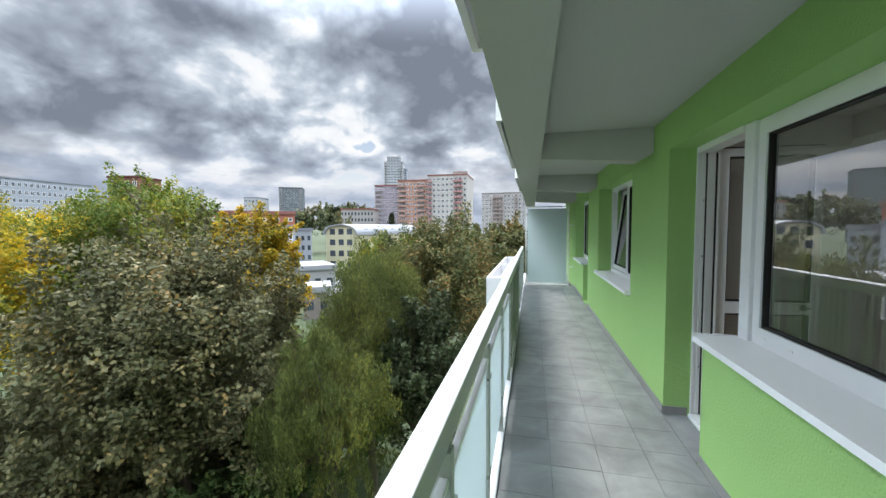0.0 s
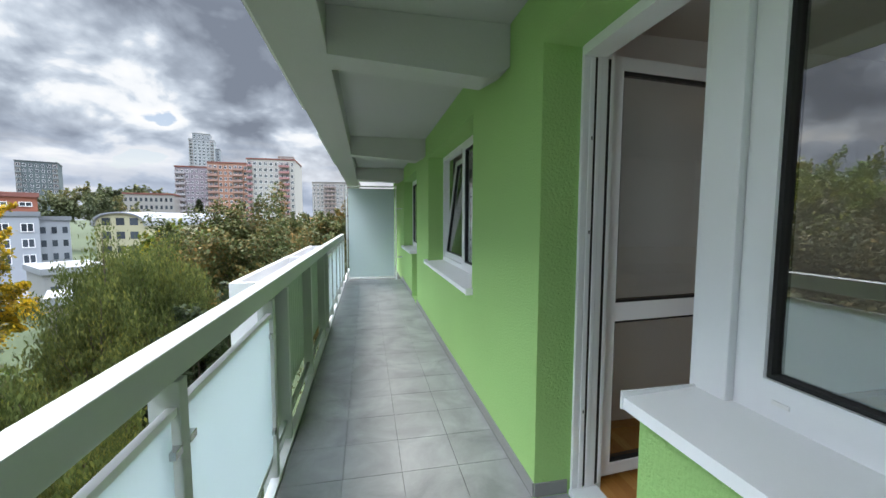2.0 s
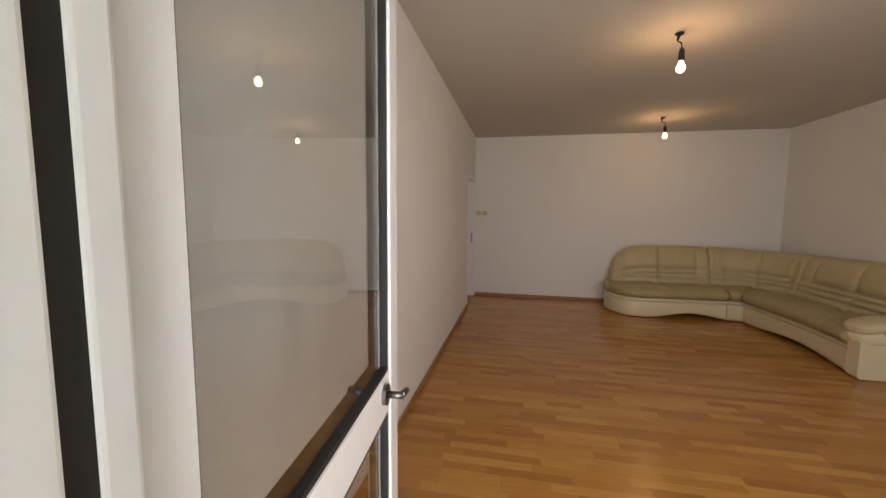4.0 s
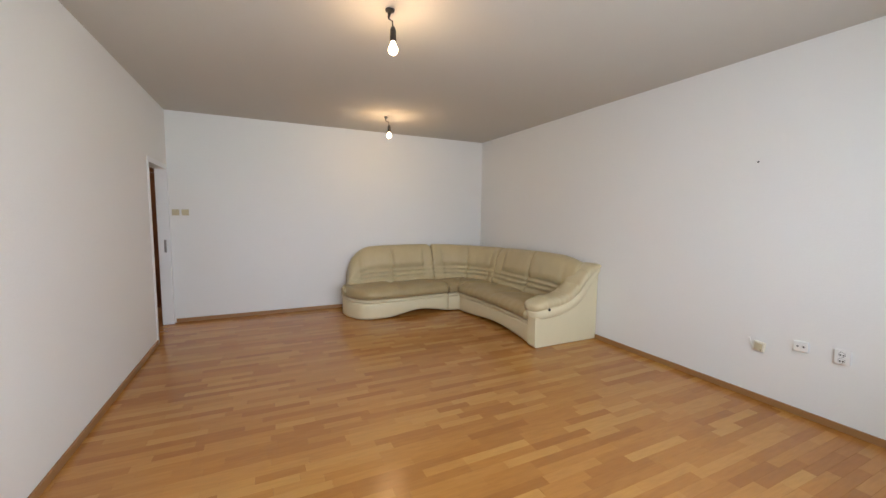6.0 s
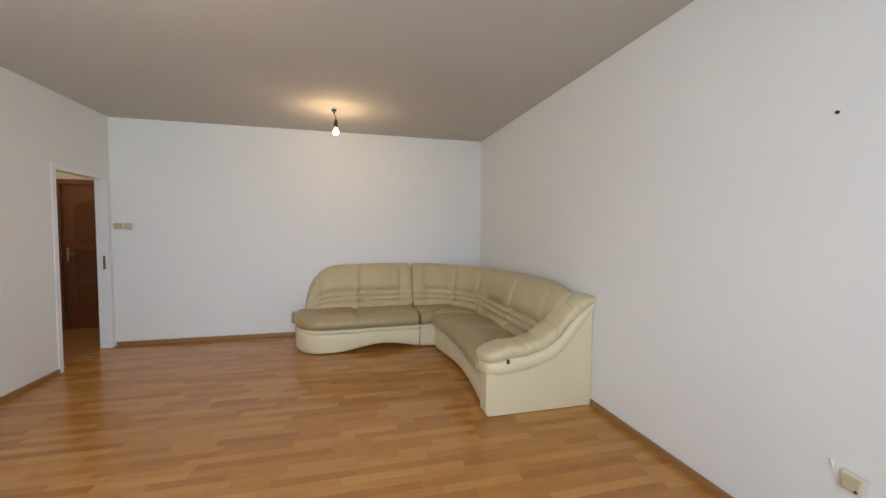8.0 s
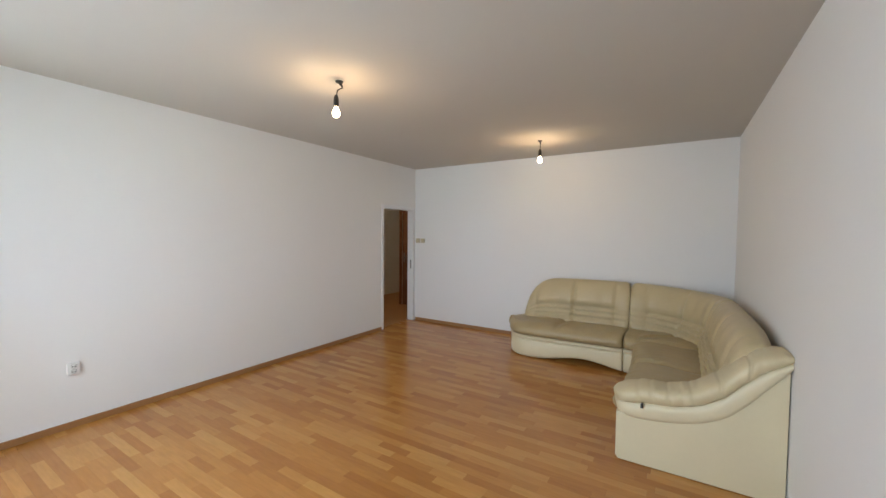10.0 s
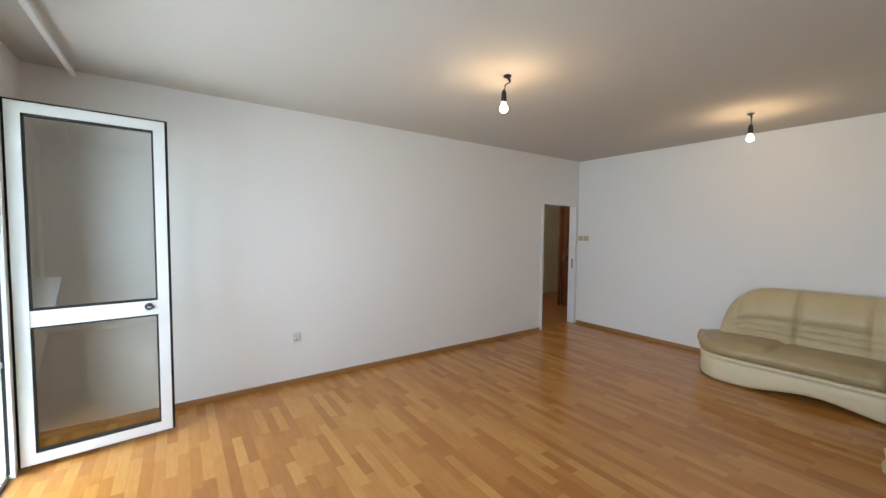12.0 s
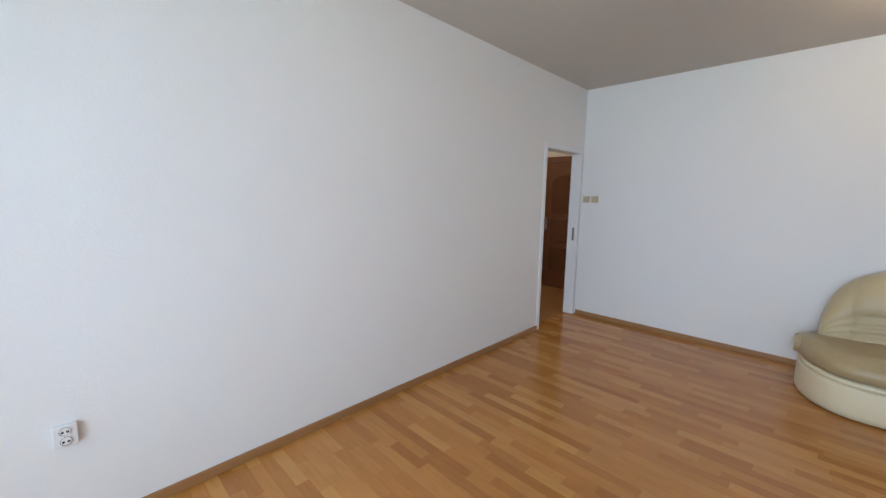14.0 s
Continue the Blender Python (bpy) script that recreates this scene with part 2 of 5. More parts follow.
IVORY = mat("ivory_plastic", (0.55, 0.48, 0.32), 0.35, var=0.03)
OFFWHITE = mat("off_white_plastic", (0.74, 0.70, 0.58), 0.35, var=0.03)
WPLAST = mat("white_plastic", (0.80, 0.80, 0.78), 0.3, var=0.02)
WOODDOOR = mat("dark_wood", (0.16, 0.058, 0.022), 0.4, var=0.18, scale=4, fine_scale=40, stretch=(8, 8, 1))
WOODPANE = mat("amber_panel", (0.13, 0.055, 0.025), 0.25, var=0.1)
ENAMEL = mat("white_enamel", (0.80, 0.81, 0.82), 0.35, var=0.02)
BULB = glow_mat("bulb_glow", (1.0, 0.74, 0.42), 1.6)
BARK = mat("bark", (0.09, 0.07, 0.05), 0.9, var=0.3, scale=6, bump=0.5, bump_scale=20)
GRASS = mat("grass_ground", (0.032, 0.048, 0.016), 0.95, var=0.4, scale=0.15, fine_scale=2.0)
ASPHALT = mat("asphalt", (0.20, 0.20, 0.21), 0.9, var=0.12, scale=0.3, fine_scale=8)


def strip_mat():
    """Three-strip beech laminate under a satin lacquer."""
    m = bpy.data.materials.new("laminate_strip")
    m.use_nodes = True
    nt = m.node_tree
    b = nt.nodes["Principled BSDF"]
    b.inputs["Roughness"].default_value = 0.30
    b.inputs["Specular IOR Level"].default_value = 0.5
    g, oi, tc = nt.nodes.new("ShaderNodeNewGeometry"), nt.nodes.new("ShaderNodeObjectInfo"), nt.nodes.new("ShaderNodeTexCoord")
    s = nt.nodes.new("ShaderNodeMath")
    s.operation = "ADD"
    nt.links.new(g.outputs["Random Per Island"], s.inputs[0])
    nt.links.new(oi.outputs["Random"], s.inputs[1])
    f = nt.nodes.new("ShaderNodeMath")
    f.operation = "FRACT"
    nt.links.new(s.outputs[0], f.inputs[0])
    r = nt.nodes.new("ShaderNodeValToRGB")
    r.color_ramp.elements[0].color = (0.36, 0.148, 0.033, 1)
    r.color_ramp.elements[1].color = (0.53, 0.268, 0.070, 1)
    r.color_ramp.elements.new(0.4).color = (0.44, 0.192, 0.043, 1)
    r.color_ramp.elements.new(0.7).color = (0.475, 0.218, 0.053, 1)
    nt.links.new(f.outputs[0], r.inputs[0])
    mp, n = nt.nodes.new("ShaderNodeMapping"), nt.nodes.new("ShaderNodeTexNoise")
    mp.inputs["Scale"].default_value = (55, 7, 5)
    n.inputs["Scale"].default_value, n.inputs["Detail"].default_value = 1.0, 5
    nt.links.new(g.outputs["Position"], mp.inputs[0])
    nt.links.new(mp.outputs[0], n.inputs["Vector"])
    k = nt.nodes.new("ShaderNodeMath")
    k.operation = "MULTIPLY_ADD"
    nt.links.new(n.outputs[0], k.inputs[0])
    k.inputs[1].default_value, k.inputs[2].default_value = 0.36, 0.82
    v = nt.nodes.new("ShaderNodeVectorMath")
    v.operation = "SCALE"
    nt.links.new(r.outputs[0], v.inputs[0])
    nt.links.new(k.outputs[0], v.inputs["Scale"])
    nt.links.new(v.outputs[0], b.inputs["Base Color"])
    w = nt.nodes.new("ShaderNodeTexNoise")
    w.inputs["Scale"].default_value = 1.6
    nt.links.new(g.outputs["Position"], w.inputs["Vector"])
    q = nt.nodes.new("ShaderNodeMath")
    q.operation = "MULTIPLY_ADD"
    nt.links.new(w.outputs[0], q.inputs[0])
    q.inputs[1].default_value, q.inputs[2].default_value = 0.16, 0.13
    nt.links.new(q.outputs[0], b.inputs["Roughness"])
    return m


STRIP = strip_mat()

# ---- mesh helpers ----


def box(bm, x0, y0, z0, x1, y1, z1):
    vs = [bm.verts.new(c) for c in ((x0, y0, z0), (x1, y0, z0), (x1, y1, z0), (x0, y1, z0), (x0, y0, z1), (x1, y0, z1), (x1, y1, z1), (x0, y1, z1))]
    for f in ((3, 2, 1, 0), (4, 5, 6, 7), (0, 1, 5, 4), (1, 2, 6, 5), (2, 3, 7, 6), (3, 0, 4, 7)):
        bm.faces.new([vs[i] for i in f])
    return bm


def boxes(*rows, bevel=0.0):
    bm = bmesh.new()
    for r in rows:
        box(bm, *r)
    if bevel:
        bmesh.ops.bevel(bm, geom=bm.edges[:], offset=bevel, segments=2, affect="EDGES", profile=0.6)
    return bm


def cyl(bm, p, q, r0, r1=None, n=12, caps=True):
    p, q = Vector(p), Vector(q)
    r1 = r0 if r1 is None else r1
    d = (q - p).normalized()
    a = d.orthogonal().normalized()
    b = d.cross(a)
    rings = [[bm.verts.new(c + (a * math.cos(t) + b * math.sin(t)) * r) for t in [2 * math.pi * i / n for i in range(n)]] for c, r in ((p, r0), (q, r1))]
    for i in range(n):
        bm.faces.new((rings[0][i], rings[0][(i + 1) % n], rings[1][(i + 1) % n], rings[1][i]))
    if caps:
        bm.faces.new(rings[0][::-1])
        bm.faces.new(rings[1])
    return bm


def lathe(bm, c, prof, n=20):
    """Turns (radius, z) pairs about the upright axis through c."""
    rings = [[bm.verts.new((c[0] + r * math.cos(2 * math.pi * i / n), c[1] + r * math.sin(2 * math.pi * i / n), c[2] + z)) for i in range(n)] for r, z in prof]
    for a, b in zip(rings, rings[1:]):
        for i in range(n):
            bm.faces.new((a[i], a[(i + 1) % n], b[(i + 1) % n], b[i]))
    return bm


def prism(bm, pts, v):
    """A solid from a closed outline and the vector along which it is drawn out."""
    v = Vector(v)
    a = [bm.verts.new(p) for p in pts]
    b = [bm.verts.new(Vector(p) + v) for p in pts]
    bm.faces.new(a)
    bm.faces.new(b[::-1])
    for i in range(len(pts)):
        j = (i + 1) % len(pts)
        bm.faces.new((a[j], a[i], b[i], b[j]))
    bmesh.ops.recalc_face_normals(bm, faces=bm.faces[:])
    return bm


def to_mesh(name, bm, material, smooth=False):
    me = bpy.data.meshes.new(name)
    bm.to_mesh(me)
    bm.free()
    me.materials.append(material)
    if smooth:
        me.polygons.foreach_set("use_smooth", [True] * len(me.polygons))
    return me


def part(name, bm, material, parent=None, label="", smooth=False):
    ob = new(name, bm if isinstance(bm, bpy.types.Mesh) else to_mesh(name, bm, material, smooth))
    if parent:
        ob.parent = parent
        ob.matrix_parent_inverse = parent.matrix_basis.inverted()
    return tagged(ob, label=label)


def thing(name, loc, label, category, group="", kind=""):
    ob = new(name)
    ob.empty_display_size = 0.1
    ob.matrix_basis = pose(*loc)
    return tagged(ob, label=label, category=category, group=group, kind=kind)


def structure(name, bm, material, label, category):
    return tagged(part(name, bm, material), label=label, category=category, kind="structure")


# ---- balcony and facade ----
Y_A, Y_B = -3.6, 14.0       # ends of the building that are built
XIN = 0.36                  # inner face of the outer wall
ZT = 2.36                   # head of the openings
W1A, D1A, D1B = 0.30, 2.84, 3.58
W2A, W2B = 4.83, 7.12
D3A, D3B, W3B = 8.38, 9.10, 10.72
structure("wall_facade", boxes(
    (0, Y_A, -0.25, XIN, W1A, 3.0), (0, W1A, -0.25, XIN, D1A - 0.02, 0.90), (0, D1A - 0.02, -0.25, XIN, D1B, -0.004), (0, W1A, ZT, XIN, D1B, 3.0),
    (0, D1B, -0.25, XIN, W2A, 3.0), (0, W2A, -0.25, XIN, W2B, 0.88), (0, W2A, ZT, XIN, W2B, 3.0), (0, W2B, -0.25, XIN, D3A, 3.0),
    (0, D3A, -0.25, XIN, D3B, -0.004), (0, D3B, -0.25, XIN, W3B, 0.85), (0, D3A, ZT, XIN, W3B, 3.0), (0, W3B, -0.25, XIN, Y_B, 3.0)),
    GREEN, "bright green stuccoed outer wall with deep openings", "wall")
structure("wall_upper", boxes((0.0, Y_A, 3.0, XIN, Y_B, 6.2)), GREEN, "green stuccoed wall of the storey above", "wall")
structure("wall_lower", boxes((0.0, Y_A, -9.5, XIN, Y_B, -0.25)), GREEN, "green stuccoed wall of the storeys below", "wall")
structure("balcony_slab", boxes((-1.42, Y_A, -0.22, -0.002, Y_B, -0.012)), GROUT, "grey concrete balcony slab", "floor")
structure("balcony_ceiling", boxes((-1.36, Y_A, 2.665, -0.002, Y_B, 2.86)), SOFFIT, "white balcony soffit, its shade put into the paint colour", "ceiling")
structure("edge_beam", boxes((-1.38, Y_A, 2.45, -1.07, Y_B, 2.662), bevel=0.008), SOFFIT, "white beam along the slab edge, darkened in colour for shade", "beam")
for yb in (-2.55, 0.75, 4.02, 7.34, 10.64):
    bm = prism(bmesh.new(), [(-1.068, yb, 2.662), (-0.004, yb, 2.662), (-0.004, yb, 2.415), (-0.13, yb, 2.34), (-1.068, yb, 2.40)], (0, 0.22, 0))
    structure("cross_beam", bm, SOFFIT, "white cantilever beam under the soffit, darkened in colour for shade", "beam")
structure("plinth", boxes((-0.010, Y_A, 0, -0.001, D1A - 0.03, 0.075), (-0.010, D1B, 0, -0.001, D3A, 0.075), (-0.010, D3B, 0, -0.001, 11.2, 0.075),
                          (0.0, D1B - 0.009, 0, 0.19, D1B - 0.001, 0.075), (0, D3A + 0.001, 0, 0.19, D3A + 0.009, 0.075)), SKIRT, "grey tiled plinth at the foot of the wall", "trim")
structure("drip_edge", boxes((-1.425, Y_A, -0.03, -1.372, Y_B, 0.012), bevel=0.003), WHITE_STEEL, "pale metal edging of the balcony floor", "trim")


def sill(name, y0, y1, z, label):
    bm = prism(bmesh.new(), [(-0.055, y0, z - 0.012), (0.25, y0, z), (0.25, y0, z + 0.02), (-0.055, y0, z + 0.006), (-0.06, y0, z - 0.03), (-0.045, y0, z - 0.03)][::1], (0, y1 - y0, 0))
    s = tagged(part(name, bm, SILL), label=label, category="window sill", kind="structure")
    for ya, yb in ((y0 - 0.008, y0), (y1, y1 + 0.008)):
        part("end_cap", boxes((-0.062, ya, z - 0.034, 0.25, yb, z + 0.026)), SILL, s)
    return s


sill("window_sill_1", W1A + 0.01, D1A - 0.01, 0.912, "white metal outer window sill")
sill("window_sill_2", W2A - 0.02, W2B + 0.03, 0.895, "white metal outer window sill")
sill("window_sill_3", D3B - 0.02, W3B, 0.86, "white metal outer window sill")


def frame_ring(x0, x1, y0, y1, z0, z1, w):
    return boxes((x0, y0, z0, x1, y0 + w, z1), (x0, y1 - w, z0, x1, y1, z1), (x0, y0 + w, z0, x1, y1 - w, z0 + w), (x0, y0 + w, z1 - w, x1, y1 - w, z1))


def gasket_ring(x0, x1, y0, y1, z0, z1, w=0.012):
    return frame_ring(x0, x1, y0, y1, z0, z1, w)


def casement(parent, y0, y1, z0, z1, x=0.20, w=0.065):
    """A fixed or closed sash: profile, black gasket and pane."""
    s = part("sash", frame_ring(x, x + 0.07, y0, y1, z0, z1, w), PVC, parent)
    part("gasket", gasket_ring(x + 0.012, x + 0.058, y0 + w, y1 - w, z0 + w, z1 - w), GASKET, s)
    p = part("pane", boxes((x + 0.03, y0 + w + 0.004, z0 + w + 0.004, x + 0.036, y1 - w - 0.004, z1 - w - 0.004)), GLASS, s)
    p.visible_shadow = False
    return s


# big window with the balcony door beside it
win1 = thing("window_1", (0.25, 1.5, 0.92), "large white plastic window above the sill", "window", kind="structure")
part("window_frame", frame_ring(0.245, 0.33, W1A, D1A - 0.12, 0.93, ZT, 0.05), PVC, win1)
part("mullion", boxes((0.218, D1A - 0.118, 0.93, 0.335, D1A, ZT), bevel=0.004), PVC, win1)
casement(win1, W1A + 0.05, D1A - 0.14, 0.972, ZT - 0.03, 0.232, 0.075)
for yv in (2.55, 2.30, 0.8):
    part("drain_cap", boxes((0.226, yv, 0.985, 0.2315, yv + 0.045, 0.997), bevel=0.001), WPLAST, win1)

dfr = thing("door_frame", (0.25, 3.2, 0), "white plastic balcony door frame with black seals", "door frame", kind="structure")
part("jamb", boxes((0.210, D1B - 0.020, 0, 0.232, D1B - 0.001, ZT), (0.232, D1B - 0.016, 0, 0.25, D1B - 0.001, ZT), (0.25, D1B - 0.020, 0, 0.276, D1B - 0.001, ZT), (0.290, D1B - 0.020, 0, 0.315, D1B - 0.001, ZT), (0.315, D1B - 0.014, 0, 0.352, D1B - 0.001, ZT), (0.369, D1B - 0.014, 0, 0.392, D1B + 0.018, ZT), bevel=0.003), PVC, dfr)
part("seal", boxes((0.276, D1B - 0.016, 0.03, 0.290, D1B - 0.001, ZT - 0.05)), GASKET, dfr)
part("seal", boxes((0.352, D1B - 0.011, 0.03, 0.369, D1B - 0.001, ZT - 0.05)), GASKET, dfr)
part("head", boxes((0.205, D1A, ZT - 0.05, 0.33, D1B - 0.024, ZT - 0.001)), PVC, dfr)
part("threshold", boxes((0.19, D1A + 0.001, 0.0, 0.36, D1B - 0.024, 0.032), bevel=0.004), PVC, dfr)
part("inner_jamb", boxes((0.235, D1A + 0.001, 0.034, 0.31, D1A + 0.03, ZT - 0.052)), PVC, dfr)
for zs in (0.45, 1.42, 1.9):
    part("strike_plate", boxes((0.263, D1B - 0.0225, zs, 0.269, D1B - 0.0201, zs + 0.018)), DARK, dfr)

# open door leaf, built along +x from its hinge
leaf = thing("balcony_door", (0.335, 3.555, 0.03), "white plastic glazed balcony door standing open inwards", "door")
LW, LH, LT = 0.805, 2.325, 0.066


def leaf_ring(y0, y1, e, w, z0=0.0, z1=LH):
    return boxes((e, y0, z0 + e, e + w, y1, z1 - e), (LW - e - w, y0, z0 + e, LW - e, y1, z1 - e), (e + w, y0, z0 + e, LW - e - w, y1, z0 + e + w), (e + w, y0, z1 - e - w, LW - e - w, y1, z1 - e))


LM = leaf.matrix_basis


def leaf_part(name, bm, material, label="", parent=None, smooth=False):
    ob = new(name, to_mesh(name, bm, material, smooth))
    ob.parent = parent or leaf
    return tagged(ob, label=label)


lf = leaf_part("leaf_frame", leaf_ring(0, 0.05, 0.008, 0.068), PVC)
leaf_part("overlap", leaf_ring(0.05, LT, 0.0, 0.072), PVC)
leaf_part("seal", leaf_ring(0.040, 0.0495, -0.011, 0.019), GASKET, "black rubber seal")
leaf_part("mid_rail", boxes((0.076, 0.004, 0.90, LW - 0.076, 0.062, 1.005), bevel=0.003), PVC)
for za, zb in ((0.076, 0.90), (1.005, LH - 0.076)):
    g = leaf_part("gasket", boxes((0.074, 0.008, za, 0.086, 0.058, zb), (LW - 0.086, 0.008, za, LW - 0.074, 0.058, zb), (0.086, 0.008, za, LW - 0.086, 0.058, za + 0.012), (0.086, 0.008, zb - 0.012, LW - 0.086, 0.058, zb)), GASKET, "black glazing gasket")
    p = leaf_part("pane", boxes((0.08, 0.018, za + 0.004, LW - 0.08, 0.022, zb - 0.004)), LEAF_GLASS)
    p.visible_shadow = False
bm = cyl(bmesh.new(), (LW - 0.13, 0.004, 0.965), (LW - 0.13, -0.006, 0.965), 0.026, n=20)
ro = leaf_part("rosette", bm, DIM_METAL, "round metal rosette", smooth=False)
bm = cyl(bmesh.new(), (LW - 0.13, -0.004, 0.965), (LW - 0.13, -0.045, 0.965), 0.009, n=12)
cyl(bm, (LW - 0.13, -0.04, 0.965), (LW - 0.10, -0.047, 0.965), 0.009, 0.008, 12)
leaf_part("handle", bm, DIM_METAL, "small metal handle, dark reflections put into its colour", smooth=True)
bm = cyl(bmesh.new(), (LW - 0.13, 0.062, 0.965), (LW - 0.13, 0.074, 0.965), 0.027, n=20)
cyl(bm, (LW - 0.13, 0.074, 0.965), (LW - 0.13, 0.095, 0.965), 0.013, 0.015, 16)
leaf_part("knob", bm, DARK, "dark round knob")
leaf.matrix_basis = pose(0.398, 3.603, 0.03, 0, 0, 4.6)

# second window: one sash tilted open, one closed
win2 = thing("window_2", (0.25, 6, 0.9), "white plastic window with one sash tilted open", "window", kind="structure")
part("window_frame", frame_ring(0.215, 0.30, W2A, W2B, 0.915, ZT, 0.05), PVC, win2)
part("mullion", boxes((0.215, 5.93, 0.965, 0.30, 6.02, ZT - 0.05)), PVC, win2)
casement(win2, W2A + 0.03, 5.96, 0.945, ZT - 0.03, 0.205)
ts = thing("sash", (0.25, 6.5, 0.97), "", "")
ts.parent = win2
ts.matrix_parent_inverse = win2.matrix_basis.inverted()
ob = part("tilted_sash", frame_ring(-0.03, 0.04, -0.52, 0.55, 0, 1.34, 0.065), PVC)
ob.parent = win2
ob.matrix_basis = win2.matrix_basis.inverted() @ pose(0.262, 6.55, 0.975, 0, 7, 0)
bpy.data.objects.remove(ts)
for nm, bm, mt in (("gasket", gasket_ring(-0.018, 0.028, -0.455, 0.485, 0.065, 1.275), GASKET), ("pane", boxes((0, -0.45, 0.07, 0.006, 0.48, 1.27)), GLASS)):
    o2 = new(nm, to_mesh(nm, bm, mt))
    o2.parent = ob
o2.visible_shadow = False
hd = new("handle", to_mesh("handle", cyl(boxes((-0.045, -0.505, 0.62, -0.03, -0.475, 0.70), bevel=0.003), (-0.05, -0.49, 0.66), (-0.06, -0.49, 0.56), 0.009), DARK))
hd.parent = ob

# third opening: door and window of the next room
win3 = thing("window_3", (0.25, 9.9, 0.87), "white plastic window beside a balcony door", "window", kind="structure")
part("window_frame", frame_ring(0.215, 0.30, D3B, W3B, 0.88, ZT, 0.05), PVC, win3)
casement(win3, D3B + 0.03, W3B - 0.03, 0.91, ZT - 0.03, 0.205)
door3 = thing("door_3", (0.25, 8.7, 0), "closed white plastic glazed balcony door", "door", kind="structure")
part("door_frame", frame_ring(0.215, 0.30, D3A, D3B, 0.0, ZT, 0.05), PVC, door3)
casement(door3, D3A + 0.03, D3B - 0.03, 0.02, ZT - 0.03, 0.205)

# frosted screen that closes the balcony
scr = thing("privacy_screen", (-0.74, 11.21, 0), "tall frosted glass screen in a pale steel frame", "screen")
part("frame", boxes((-1.345, 11.195, 0.0, -1.31, 11.235, 2.32), (-0.165, 11.195, 0.0, -0.13, 11.235, 2.32), (-1.31, 11.195, 0.035, -0.165, 11.235, 0.065), (-1.31, 11.195, 2.27, -0.165, 11.235, 2.30), bevel=0.003), WHITE_STEEL, scr)
part("glass_sheet", boxes((-1.29, 11.20, 0.085, -0.185, 11.208, 2.235)), SCREEN, scr, "frosted glass")
for zz in (0.3, 0.95, 1.55, 2.05):
    for xx in (-1.318, -0.178):
        part("clamp", boxes((xx - 0.012, 11.188, zz, xx + 0.04 if xx < -1 else xx + 0.012, 11.195, zz + 0.045), bevel=0.002), CHROME, scr)
part("bracket", boxes((-0.13, 11.205, 0.55, 0.0, 11.225, 0.57)), WHITE_STEEL, scr)
part("bracket", boxes((-0.13, 11.205, 1.75, 0.0, 11.225, 1.77)), WHITE_STEEL, scr)
scr2 = thing("end_screen", (-0.74, -2.7, 0), "frosted glass screen that closes the balcony", "screen")
part("glass_sheet", boxes((-1.33, -2.74, 0.0, -0.004, -2.72, 2.4)), SCREEN, scr2)

# railing
rail = thing("balcony_railing", (-1.38, 4.0, 0), "pale grey-green steel balcony railing with frosted panels", "railing")
part("top_rail", boxes((-1.470, Y_A, 1.045, -1.395, 11.19, 1.143), bevel=0.006), RAIL, rail)
part("bottom_rail", boxes((-1.44, Y_A, 0.105, -1.41, 11.19, 0.14)), RAIL, rail)
POST = to_mesh("post", boxes((-0.085, -0.025, -0.2, -0.004, 0.025, 1.044), bevel=0.004), RAIL)
CLIP = to_mesh("clip", boxes((-0.02, -0.02, -0.012, 0.012, 0.02, 0.012), bevel=0.002), CHROME)
posts = [-3.1, -2.1, -1.1, -0.1, 0.92, 1.93, 2.95, 4.02, 4.42, 5.50, 6.62, 7.10, 7.83, 8.66, 9.50, 10.32, 11.15]
for yp in posts:
    ob = part("post", POST, None, rail)
    ob.matrix_basis = Matrix.Translation((0.0 + 0.0, yp - 4.0, 0))
    ob.matrix_parent_inverse = Matrix.Identity(4)
for a, b in zip(posts, posts[1:]):
    if 3.9 < a < 7.0:
        continue
    gp = part("panel", boxes((-1.408, a + 0.045, 0.17, -1.400, b - 0.045, 0.952)), FROST, rail, "frosted glass panel")
    part("panel_edge", boxes((-1.416, a + 0.03, 0.952, -1.390, b - 0.03, 0.974)), WHITE_STEEL, gp)
    for zc in (0.3, 0.85):
        for yc in (a + 0.045, b - 0.045):
            c = part("clip", CLIP, None, gp)
            c.parent = gp
            c.matrix_parent_inverse = Matrix.Identity(4)
            c.matrix_basis = Matrix.Translation((-1.394, yc, zc))


